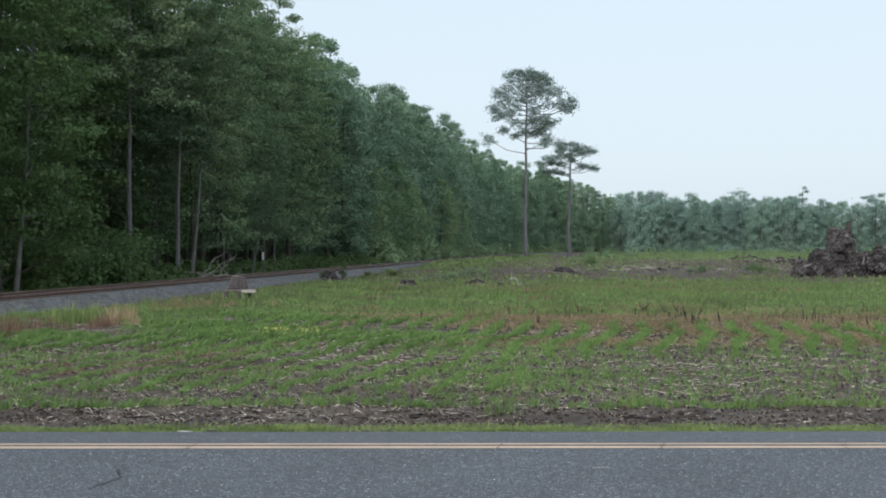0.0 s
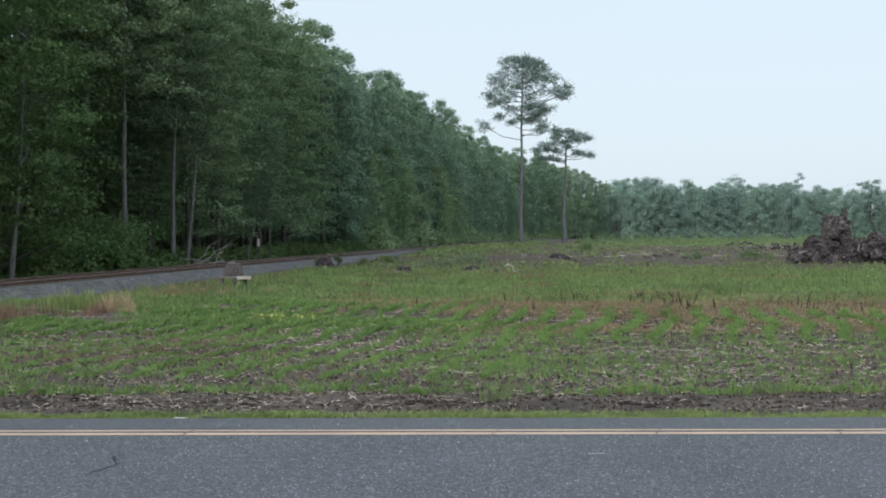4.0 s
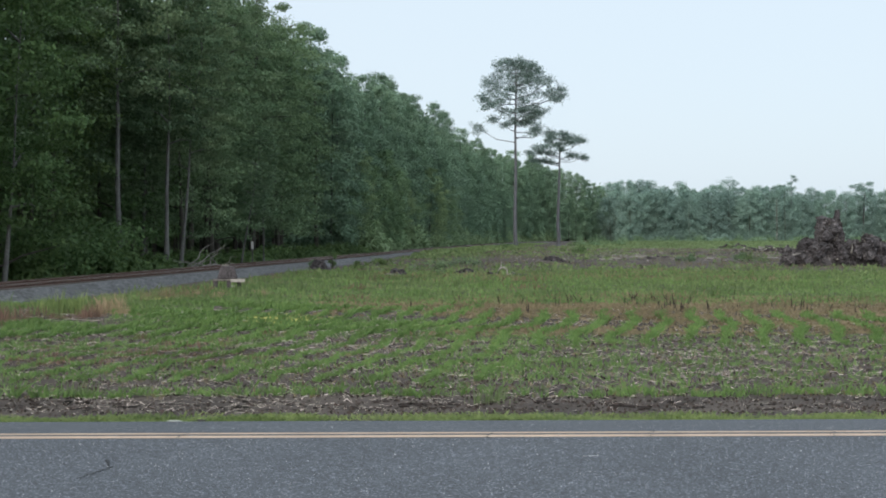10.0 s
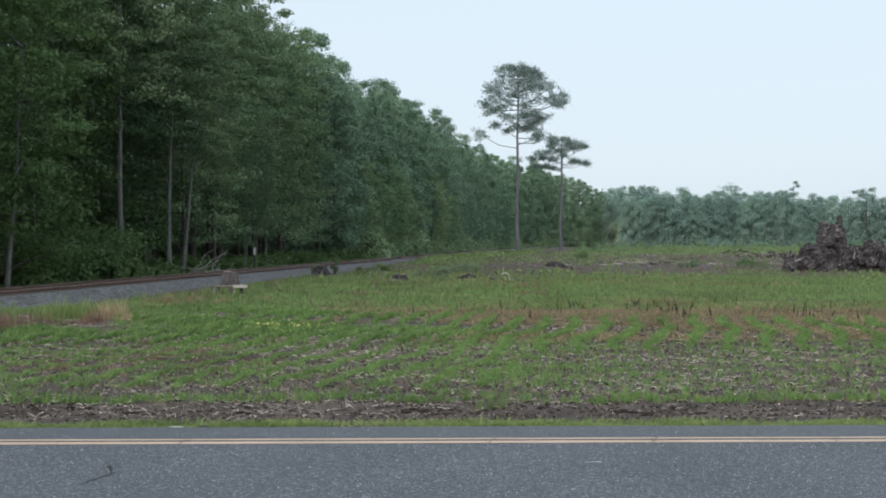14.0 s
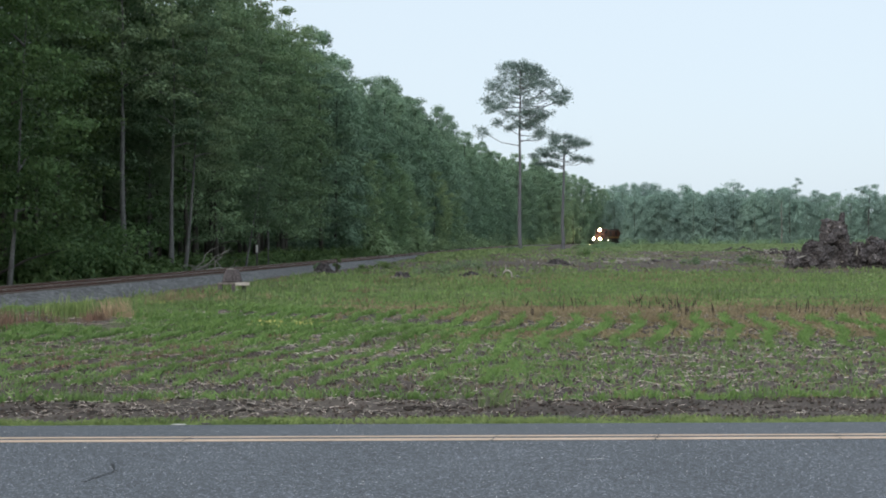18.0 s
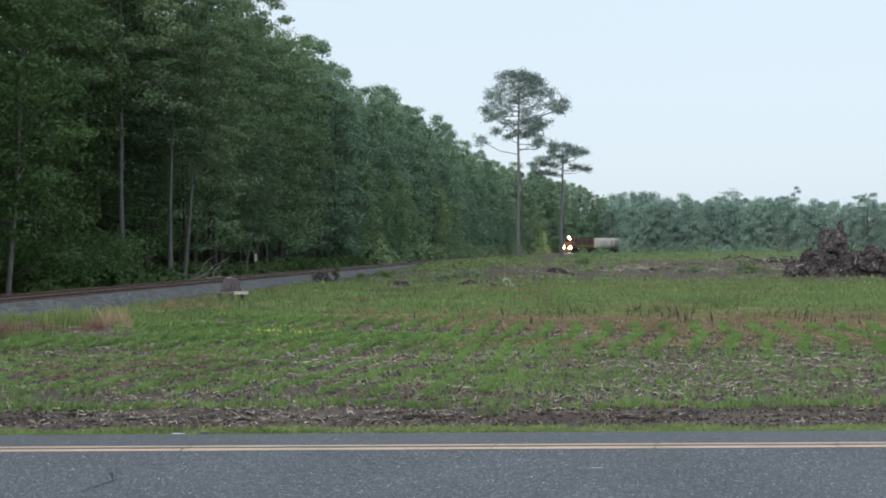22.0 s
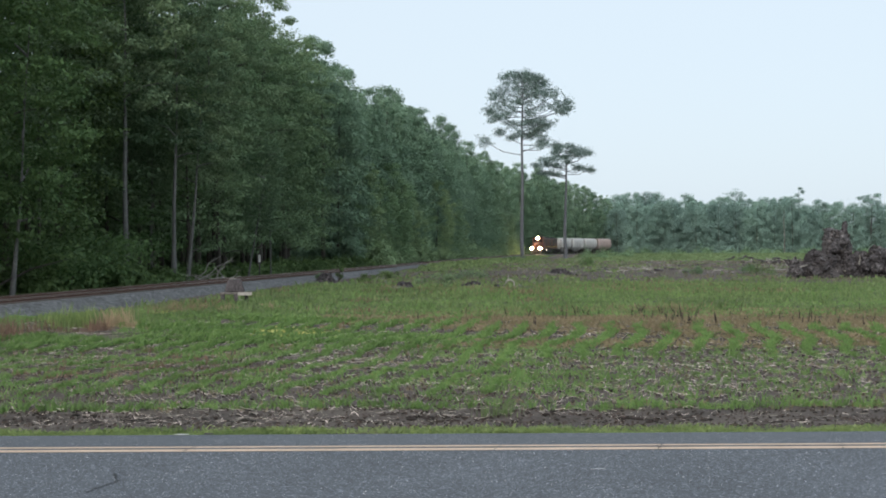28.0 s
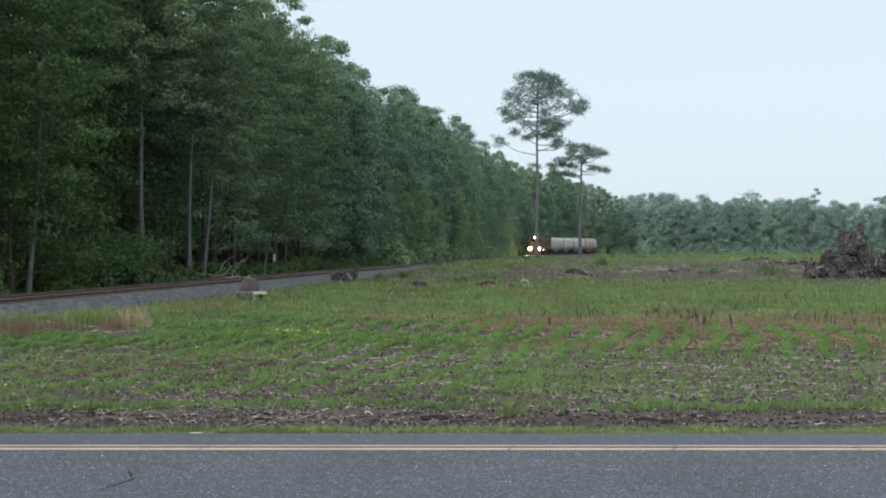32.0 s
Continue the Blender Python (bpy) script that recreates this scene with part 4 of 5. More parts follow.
keep = (patchy(x * 0.7, y, 0.16, 1.5) + rng.normal(0, 0.2, len(x)) > -0.1) & (off_track(x, y) > 5)
x, y = tuft(x[keep], y[keep], 8, 0.4, rng)
stuff("dry_weeds", rosettes(on_ground(x, y), rng.uniform(0.05, 0.13, len(x)), rng), FADED, "brown dry grass over the cleared ground", "dry weeds")
x, y = np.concatenate([rng.normal(-3.5, 0.5, 100), rng.normal(-8.2, 0.2, 20)]), np.concatenate([rng.normal(28, 0.6, 100), rng.normal(36.5, 0.3, 20)])
stuff("yellow_flowers", rosettes(on_ground(x, y, 0.1), rng.uniform(0.02, 0.035, len(x)), rng), FLOWER, "small yellow wildflowers in the field", "flowers")
x, y = in_view(420, 38, 75, rng)
x, y = tuft(x, y, 9, 0.12, rng)
keep = off_track(x, y) > 4.5
b = on_ground(x[keep], y[keep])
stuff("tall_weeds", blades(b, rng.uniform(0.1, 0.4, len(b)), np.full(len(b), 0.05), rng, 0.45), WEED, "taller green weeds in the field", "weeds")

# soft grass between the weeds, with brown streaks
for n, y0, y1, x0, x1, th, hh, material, label in (
        (24000, 34.0, 68, -1.0, 1.0, -0.45, (0.05, 0.2), WEED, "soft green grass over the field"),
        (15000, 34.0, 68, -1.0, 1.0, 0.0, (0.05, 0.16), CROP, "bright green grass over the field"),
        (6000, 35.2, 39.5, -0.3, 0.45, -0.5, (0.04, 0.13), CROP, "band of bright young grass"),
        (3200, 37.5, 40.5, 0.02, 0.2, -0.2, (0.08, 0.24), DRY, "streak of brown dry grass"),
        (2600, 33.0, 35.0, -0.08, 0.05, -0.1, (0.06, 0.2), DRY, "streak of brown dry grass"),
        (2600, 52.0, 62.0, -0.05, 0.3, 0.1, (0.1, 0.3), DRY, "brown dry grass among the weeds"),
        (3200, 24.0, 29.0, 0.03, 0.42, 0.15, (0.05, 0.13), DRY, "brown dry grass between the crop rows"),
        (5200, 29.5, 35.5, 0.02, 0.42, -0.5, (0.06, 0.2), DRY, "band of brown dry grass where the rows end")):
    x, y = in_view(n, y0, y1, rng, 1.2)
    k = x / y
    keep = (patchy(x * 0.3, y, 0.5, 3.0 + th * 5) + rng.normal(0, 0.3, n) > th) & (k > x0) & (k < x1) & (off_track(x, y) > 3.6)
    x, y = tuft(x[keep], y[keep], 2, 0.06, rng)
    b = on_ground(x, y)
    stuff("meadow_grass", blades(b, rng.uniform(*hh, len(b)), 0.0007 * y, rng, 0.4), material, label, "grass")

# thin grass and debris over the cleared ground behind
for n, y0, y1, x0, x1, th, hh, material, label in (
        (9000, 64, 165, -0.06, 0.45, -0.15, (0.05, 0.2), FADED, "thin faded grass on the cleared ground"),
        (7000, 64, 150, -0.1, 0.16, -0.1, (0.06, 0.24), WEED, "thin green grass on the cleared ground"),
        (2500, 66, 150, 0.1, 0.45, 0.2, (0.06, 0.24), WEED, "thin green grass on the cleared ground"),
        (2200, 70, 160, 0.06, 0.45, 0.0, (0.03, 0.14), CHIP, "grey splinters standing in the cleared ground"),
        (2600, 70, 160, 0.04, 0.45, 0.0, (0.04, 0.2), STUMPWOOD, "dark twigs on the cleared ground")):
    x, y = in_view(n, y0, y1, rng, 1.2)
    k = x / y
    keep = (patchy(x * 0.35, y * 0.5, 0.35, 5.0 + th * 7) + rng.normal(0, 0.3, n) > th) & (k > x0) & (k < x1) & (off_track(x, y) > 4.2)
    x, y = tuft(x[keep], y[keep], 2, 0.15, rng)
    stuff("cleared_ground_growth", blades(on_ground(x, y), rng.uniform(*hh, len(x)), 0.0006 * y, rng, 0.8), material, label, "grass")

# taller weed patches that break up the meadow
for n, material, hh, label in ((34, CROP, (0.1, 0.34), "patches of taller bright weeds"), (40, WEED, (0.12, 0.42), "patches of taller dull green weeds"), (9, RUSSET, (0.1, 0.3), "patches of russet dock stems"),
                               (12, DRY, (0.1, 0.26), "patches of dry brown stems")):
    cx, cy = in_view(n, 37, 68, rng, 1.05)
    x = np.repeat(cx, 70) + rng.normal(0, 0.75, n * 70) * np.repeat(rng.uniform(0.4, 1.4, n), 70)
    y = np.repeat(cy, 70) + rng.normal(0, 0.5, n * 70)
    keep = off_track(x, y) > 3.8
    b = on_ground(x[keep], y[keep])
    stuff("weed_patches", blades(b, rng.uniform(*hh, len(b)), np.full(len(b), 0.03), rng, 0.35), material, label, "weeds")

# far strip of green crop
x = rng.uniform(20, 150, 44000)
y = rng.uniform(163, 374, 44000)
keep = (off_track(x, y) > 8) & (x > 0.118 * y + 2 * np.sin(y * 0.1)) & (x < 0.42 * y)
b = on_ground(x[keep], y[keep])
stuff("far_crop", blades(b, rng.uniform(0.1, 0.3, len(b)), np.full(len(b), 0.5), rng, 0.6), FARCROP, "distant strip of bright green crop", "crop")

# low shrubs along the back of the crop strip
sh = []
for x in np.arange(36, 150, 2.6):
    yy = 352 + rng.uniform(-14, 10) + 0.06 * x
    if off_track(np.array(x), np.array(yy)) > 7:
        sh.append(shrub_leaves(x, yy, rng.uniform(1.2, 3.0), rng.uniform(0.8, 2.4), 240, 0.18, rng, True))
for x, yy in ((27.5, 226), (30.5, 232), (33, 246), (38, 262), (29, 214), (41, 268), (37, 240)):
    sh.append(shrub_leaves(x, yy, rng.uniform(0.8, 1.8), rng.uniform(0.6, 1.3), 240, 0.14, rng, True))
stuff("far_shrubs", joined(sh), HAZEDPALE, "low green shrubs along the back of the far crop", "shrubs")

# tall tan and russet grass by the railway
for name, n, cx, cy, sx, sy, hh, material, label in (
        ("dry_grass", 100, -8.4, 31.7, 0.3, 0.25, (0.2, 0.62), TAN, "tall tan dry grass near the ballast"),
        ("dry_grass", 80, -7.9, 31.4, 0.25, 0.25, (0.04, 0.26), TAN, "flattened tan dry grass near the ballast"),
        ("green_tussocks", 90, -9.35, 31.7, 0.2, 0.3, (0.2, 0.72), VERGE, "tall yellow-green tussock near the ballast"),
        ("green_tussocks", 60, -9.9, 31.5, 0.3, 0.3, (0.15, 0.5), VERGE, "yellow-green tussock near the ballast"),
        ("russet_weeds", 110, -10.4, 27.0, 0.5, 0.7, (0.08, 0.4), RUSSET, "russet dead weeds near the ballast"),
        ("russet_weeds", 130, -9.7, 28.7, 0.6, 0.8, (0.08, 0.45), RUSSET, "russet dead weeds near the ballast"),
        ("russet_weeds", 100, -8.8, 29.9, 0.4, 0.6, (0.1, 0.36), RUSSET, "dark russet dock near the ballast"),
        ("dry_grass", 30, -10.2, 28.4, 0.9, 1.2, (0.2, 0.55), TAN, "thin tan stems among russet weeds"),
        ("green_tussocks", 150, -10.8, 30.2, 0.9, 1.0, (0.1, 0.55), WEED, "green tussocks near the ballast"),
        ("green_tussocks", 320, -8.6, 27.0, 1.6, 0.8, (0.05, 0.2), CROP, "fresh green grass before the dry clumps"),
        ("dry_grass", 120, -7.0, 40.5, 0.8, 0.8, (0.08, 0.3), TAN, "tan dry grass beside the ballast"),
        ("russet_weeds", 150, -8.0, 38.6, 0.8, 0.9, (0.08, 0.42), DRY, "brown dry weeds at the foot of the ballast"),
        ("green_tussocks", 300, -10.0, 32.8, 1.5, 1.3, (0.06, 0.5), WEED, "green tussocks near the ballast"),
        ("green_tussocks", 400, -8.0, 37.5, 1.6, 2.2, (0.05, 0.18), WEED, "low green tussocks beside the ballast"),
        ("russet_weeds", 70, -4.2, 22.5, 0.9, 0.8, (0.05, 0.2), RUSSET, "russet weeds in the field"),
        ("russet_weeds", 300, -5.2, 19.6, 1.3, 1.1, (0.04, 0.16), RUSSET, "russet weeds in the field"),
        ("russet_weeds", 160, 5.2, 29.0, 0.9, 0.8, (0.05, 0.25), DRY, "brown dry weeds in the field"),
        ("field_weeds", 30, -4.35, 15.2, 0.12, 0.06, (0.08, 0.24), WEED, "leafy green weed clump at the field edge"),
        ("field_weeds", 12, 0.72, 14.6, 0.04, 0.03, (0.06, 0.2), WEED, "leafy green weed clump at the field edge")):
    m = max(3, n // 9)
    x, y = tuft(rng.normal(cx, sx, m), rng.normal(cy, sy, m), 45, 0.11, rng)
    tall = np.repeat(rng.uniform(0.3, 1.15, m), 45)
    keep = off_track(x, y) > 2.9
    b = on_ground(x[keep], y[keep])
    stuff(name, blades(b, rng.uniform(*hh, len(b)) * tall[keep], np.full(len(b), 0.01), rng, 0.18), material, label, "grass")


# ---------------------------------------------------------------- things in the field
def lump(seed, size, detail=3, rough=0.35):
    """A gnarled block."""
    bm = bmesh.new()
    bmesh.ops.create_icosphere(bm, subdivisions=detail, radius=1.0)
    off = Vector((seed * 3.7, seed * 1.3, 0))
    for v in bm.verts:
        k = 1 + rough * (noise.noise(v.co * 1.6 + off) * 0.9 + noise.noise(v.co * 3.5 + off) * 0.5 + noise.noise(v.co * 7.0 + off) * 0.25)
        k += rough * 0.22 * abs(math.sin(math.atan2(v.co.y, v.co.x) * 5 + 3 * noise.noise(v.co * 2 + off)))
        v.co = Vector((v.co.x * size[0], v.co.y * size[1], v.co.z * size[2])) * k
    return bm


def root_piece(r, length, radius):
    k = 6
    pts = np.cumsum(np.concatenate([[[0, 0, 0]], r.normal(0, 0.35, (k - 1, 3)) + np.array([1, 0, 0])]), axis=0) * length / k
    return tube(pts, np.linspace(radius, radius * 0.2, k), 6)


def block(seed, width, depth, height, taper, rough):
    """An upturned stump: a rough upright block, furrowed and broken at the top."""
    bm = bmesh.new()
    bmesh.ops.create_cube(bm, size=1.0)
    bmesh.ops.subdivide_edges(bm, edges=list(bm.edges), cuts=15, use_grid_fill=True)
    off = Vector((seed * 5.1, seed * 2.3, seed))
    for v in bm.verts:
        h = v.co.z + 0.5
        k = 1 - taper * h
        p = Vector((v.co.x * width * k, v.co.y * depth * k, h * height))
        q = Vector((p.x * 1.0, p.y * 1.0, p.z * 0.5)) * 2.2 + off
        n = Vector((noise.noise(q), noise.noise(q + Vector((7, 0, 0))), noise.noise(q + Vector((0, 9, 0)))))
        n += 0.55 * Vector((noise.noise(q * 2.7), noise.noise(q * 2.7 + Vector((7, 0, 0))), noise.noise(q * 2.7 + Vector((0, 9, 0)))))
        n += 0.55 * Vector((noise.noise(q * 6.5), noise.noise(q * 6.5 + Vector((7, 0, 0))), noise.noise(q * 6.5 + Vector((0, 9, 0)))))
        v.co = p + n * rough
    return bm


pile = thing("stump_pile", "pile of grubbed-out tree stumps and roots, dark and earthy", "stump pile", pose(25.3, 77.5, 0.0))
r = np.random.default_rng(44)
for i, (x, y, z, w, d_, h, tp, ry) in enumerate([
        (-0.05, 0.1, 0.7, 1.55, 1.2, 2.35, 0.22, 3), (0.5, 0.0, 1.75, 0.7, 0.5, 1.9, 0.75, 2), (0.75, 0.1, 1.2, 0.55, 0.6, 1.1, 0.5, -4), (-0.55, -0.2, 0.0, 1.3, 1.2, 1.7, 0.3, -6),
        (0.55, -0.3, -0.1, 1.1, 1.0, 1.5, 0.25, 5), (-1.6, 0, -0.1, 1.4, 1.1, 1.8, 0.35, 8), (-2.5, -0.1, -0.1, 1.1, 0.9, 1.3, 0.4, -8), (1.75, 0.1, -0.1, 1.0, 1.0, 1.7, 0.35, -7),
        (2.55, 0.1, -0.1, 1.3, 1.1, 2.0, 0.4, 6), (3.6, 0.3, -0.1, 1.2, 1.1, 1.45, 0.3, -5), (4.6, 0.2, -0.1, 1.5, 1.2, 1.75, 0.35, 4), (5.7, 0.3, -0.1, 1.3, 1.2, 1.3, 0.4, -4)]):
    part("stump", block(i + 1, w, d_, h, tp, 0.34 if w > 0.8 else 0.12), (STUMPBARK, EARTH)[i % 3 == 0 or i in (7, 8)], pile).matrix_basis = pose(x, y, z, r.uniform(-6, 6), ry, r.uniform(-15, 35))
for i in range(46):
    x = r.uniform(-2.7, 5.4)
    q = r.uniform(0.12, 0.34)
    top = float(np.interp(x, [-2.8, -1.6, -0.7, -0.3, 0.6, 0.95, 1.2, 2.5, 3.4, 4.6, 5.5], [0.5, 1.2, 1.3, 2.6, 2.6, 1.3, 0.9, 1.6, 1.1, 1.4, 0.8]))
    st = part("stump", lump(i + 20, (q, q, q * r.uniform(0.6, 1.5)), 3, 0.6), STUMPBARK if i % 3 else EARTH, pile)
    st.matrix_basis = pose(x, r.uniform(-0.9, -0.4), r.uniform(0.1, top), r.uniform(0, 360), r.uniform(0, 360), 0)
for i in range(210):
    x = r.uniform(-2.6, 5.3)
    top = float(np.interp(x, [-2.8, -1.6, -0.7, -0.3, 0.6, 0.95, 1.2, 2.5, 3.4, 4.6, 5.5], [0.5, 1.3, 1.4, 2.8, 2.8, 1.5, 1.0, 1.7, 1.2, 1.5, 0.8]))
    rt = part("root", np_mesh("root", *root_piece(r, r.uniform(0.25, 0.9), r.uniform(0.015, 0.045)), STUMPWOOD if i % 3 else PALEROOT, True), STUMPWOOD, pile)
    rt.matrix_basis = pose(x, r.uniform(-0.9, 0.1), r.uniform(0.2, top), r.uniform(-40, 40), r.uniform(-80, 30), r.uniform(0, 360))
for x, z, l, tilt, rz in ((-2.6, 0.75, 1.2, -14, 8), (3.75, 0.3, 0.5, -70, 0), (1.15, 0.9, 0.9, -100, 60), (-0.9, 1.2, 0.6, -40, 150), (0.2, 0.5, 0.5, -20, 20), (2.6, 0.9, 0.6, -50, 170)):
    part("broken_root", np_mesh("broken_root", *root_piece(r, l, 0.06), PALEWOOD, True), PALEWOOD, pile, "bleached broken root").matrix_basis = pose(x, -0.85, z, 0, tilt, rz)


def log_thing(name, label, x, y, length, radius, turn, material, tilt=4):
    k = 7
    pts = np.stack([np.linspace(-0.5, 0.5, k) * length, rng.normal(0, 0.03, k) * length, rng.normal(0, 0.012, k) * length], 1)
    v, f = tube(pts, radius * np.linspace(1, 0.6, k) * rng.uniform(0.85, 1.1, k), 8)
    ob = new(name, np_mesh(name, v, f, material, True))
    ob.matrix_basis = pose(x, y, float(ground_z(np.array(x), np.array(y))) + radius * 0.5, 0, tilt, turn)
    return tagged(ob, label, "log", group="logging debris")


for x, y, l, rd, tn, m_ in ((4.3, 60, 1.0, 0.14, 20, STUMPWOOD), (4.5, 60.6, 0.7, 0.08, -15, PALEWOOD), (3.0, 60.5, 0.8, 0.16, 60, STUMPWOOD), (-2.0, 59.6, 0.7, 0.11, 35, PALEWOOD),
                            (-1.6, 60, 0.8, 0.1, -20, STUMPWOOD), (1.9, 62.4, 0.9, 0.09, 25, PALEROOT), (8.2, 86, 1.6, 0.1, 4, PALEROOT), (9.8, 84, 1.0, 0.1, 30, STUMPWOOD), (9.0, 88, 0.8, 0.14, 80, PALEWOOD),
                            (14.5, 98, 1.3, 0.09, -5, PALEWOOD), (16.0, 101, 1.0, 0.08, 12, PALEWOOD), (17.5, 97, 0.9, 0.12, 40, STUMPWOOD), (-7.6, 47, 0.5, 0.06, -30, PALEWOOD)):
    log_thing("log", "weathered grey broken log lying among weeds" if m_ is PALEWOOD else "dark rotting log lying among weeds", x, y, l, rd, tn, m_)
for i in range(70):
    x, y = rng.uniform(8, 36), rng.uniform(92, 135)
    log_thing("branch", "bleached broken branch on the cleared ground", x, y, rng.uniform(0.4, 1.5), rng.uniform(0.03, 0.08), rng.uniform(-60, 60), PALEWOOD if i % 2 else STUMPWOOD)
slash = thing("slash_heap", "low heap of grey logging slash", "brush heap", pose(40.5, 140, 0.15))
for i in range(110):
    rt = part("branch", np_mesh("branch", *root_piece(r, r.uniform(0.6, 1.8), r.uniform(0.06, 0.14)), PALEWOOD if i % 5 == 0 else STUMPWOOD, True), STUMPWOOD, slash)
    rt.matrix_basis = pose(r.normal(0, 2.8), r.normal(0, 1.2), r.uniform(0.05, 0.95) * r.uniform(0.2, 1), r.uniform(-20, 20), r.uniform(-12, 12), r.uniform(0, 360))



def bush(label, x, y, w, h, foliage, seed):
    r2 = np.random.default_rng(seed)
    g = thing("bush", label, "bush", pose(x, y, float(ground_z(np.array(x), np.array(y)))), group="low bushes in the cleared field")
    pieces = []
    for i in range(9 if w < 2.5 else 26):
        c = np.array([r2.normal(0, 0.35) * w, r2.normal(0, 0.35) * w, r2.uniform(0.2, 0.8) * h])
        pieces += puff(c, w * r2.uniform(0.22, 0.36), 0.8, 90, 0.045 if w < 2.5 else 0.1, r2)
    part("crown", np_mesh("crown", *joined(pieces), foliage, True), foliage, g)
    stems = [tube(np.array([[0, 0, -0.05], [r2.normal(0, 0.1), r2.normal(0, 0.1), h * 0.4], [r2.normal(0, 0.3) * w, r2.normal(0, 0.3) * w, h * 0.8]]), [0.02, 0.015, 0.006], 5) for _ in range(4)]
    for st in stems:
        part("stem", np_mesh("stem", *st, DARKBARK, True), DARKBARK, g)


for x, y, w, h, f_, sd in ((-7.2, 73.4, 0.7, 0.6, OAK, 71), (-6.2, 75, 0.4, 1.3, MAPLE, 72), (-4.5, 74, 0.6, 0.55, MAPLE, 73), (0.1, 61.5, 1.2, 0.8, OAK, 74), (-3.2, 80, 0.9, 0.6, MAPLE, 75),
                           (1.9, 76, 1.2, 0.6, OAK, 76), (13.2, 110, 1.2, 0.7, MAPLE, 77), (22.1, 85, 1.4, 1.1, MAPLE, 78), (23.4, 92, 0.9, 0.7, OAK, 79), (18.6, 88, 0.8, 0.6, OAK, 81), (8.8, 150, 1.8, 1.0, MAPLE, 80), (-17.0, 62.5, 3.4, 3.0, MAPLE, 84), (-18.6, 58.0, 3.0, 2.6, MAPLE, 85)):
    bush("low dark green bush in the cleared field" if f_ is OAK else ("low bright green bush in the field" if h < 2 else "leafy bright green bush at the forest edge"), x, y, w, h, f_, sd)
arch = thing("dead_root", "pale arched dead root sticking out of the weeds", "dead root", pose(3.45, 60.0, 0.16))
arch.scale = (0.6, 0.6, 0.6)
for pts, rad in ((((-0.55, 0, -0.25), (-0.25, 0, 0.38), (0.1, 0, 0.5), (0.35, 0, 0.3), (0.42, 0, -0.25)), 0.1), (((-0.1, 0.1, 0.45), (-0.12, 0.1, 0.7), (-0.1, 0.1, 0.95)), 0.06),
                 (((0.3, 0, -0.25), (0.8, -0.1, 0.05), (1.3, -0.1, -0.1)), 0.09)):
    p = np.array(pts)
    part("limb", np_mesh("limb", *tube(p, np.linspace(rad, rad * 0.5, len(p)), 7), PALEWOOD, True), PALEWOOD, arch)

for sd, x, y, w, h, near in ((31, -6.75, 72.6, 1.2, 0.62, "by the ballast"), (32, -1.75, 60.4, 0.8, 0.34, "of the cleared ground"), (33, 1.75, 63.0, 1.5, 0.3, "of the cleared ground"), (34, 8.6, 87, 2.0, 0.42, "of the cleared ground")):
    mound = part("rotten_stump", block(sd, w, 0.8, h, 0.5, 0.16), STUMPBARK)
    mound.matrix_basis = pose(x, y, float(ground_z(np.array(x), np.array(y))) - 0.05, 0, 0, 10)
    tagged(mound, "low dark rotten stump among the weeds " + near, "stump")
# litter and spots on the road
n = 4000
gx, gy = rng.uniform(-5, 5, n), np.concatenate([rng.uniform(7.6, 10.1, 3200), rng.uniform(10.6, 12.7, 800)])
ge = rng.uniform(0.0014, 0.0040, n) * np.where(rng.uniform(0, 1, n) < 0.06, 1.6, 1.0)
grit = joined([pad(np.array([gx[i], gy[i], float(road_z(np.array(gy[i]))) + 0.3 * ge[i]]), np.array([ge[i] * 1.4, ge[i], ge[i] * 0.9]), rng, 4, 3) for i in range(n)])
grit_ob = part("road_grit", np_mesh("road_grit", *grit, GRIT), GRIT, road, "pale loose grit")
tagged(grit_ob, kind="stuff")
bm = lump(91, (0.075, 0.014, 0.004), 2, 0.5)
scrap = part("paper_scrap", bm, WHITE)
scrap.matrix_basis = pose(-2.7, 12.72, float(road_z(np.array(12.72))) + 0.008)
tagged(scrap, "crumpled white paper scrap at the road edge", "litter")
bm = lump(92, (0.05, 0.018, 0.008), 2, 0.5)
stone = part("bark_chip", bm, STUMPWOOD)
stone.matrix_basis = pose(-2.43, 12.76, float(road_z(np.array(12.76))) + 0.012)
tagged(stone, "small dark bark chip at the road edge", "bark chip")

# junk at the foot of the ballast
junk = thing("scrap_bench", "dark weathered crate on a pale plank bench beside the ballast", "bench", pose(-7.4, 44.0, 0.0, 0, 0, 8))
bm = bmesh.new()
bmesh.ops.create_cone(bm, cap_ends=True, segments=4, radius1=0.52, radius2=0.33, depth=0.46, matrix=Matrix.Translation((0, 0, 0.70)) @ Matrix.Rotation(radians(45), 4, "Z"))
bmesh.ops.bevel(bm, geom=list(bm.edges), offset=0.03, segments=1, affect="EDGES")
part("crate", bm, STUMPWOOD, junk, "dark weathered crate with sloping sides")
part("plank", boxes(((-0.5, -0.5, 0.40), (0.62, -0.2, 0.465)), bevel=0.01), PALEROOT, junk, "weathered plank")
part("plank", boxes(((-0.5, -0.16, 0.40), (0.5, 0.2, 0.465)), bevel=0.01), PALEROOT, junk)
for lx, ly in ((-0.42, -0.4), (0.05, -0.4), (-0.42, 0.1), (0.4, 0.1)):
    part("leg", boxes(((lx - 0.07, ly - 0.07, -0.05), (lx + 0.07, ly + 0.07, 0.40)), bevel=0.008), STUMPWOOD, junk)
part("plank_end", boxes(((0.12, -0.54, 0.36), (0.62, -0.505, 0.47)), bevel=0.006), PALEWOOD, junk, "pale plank end")
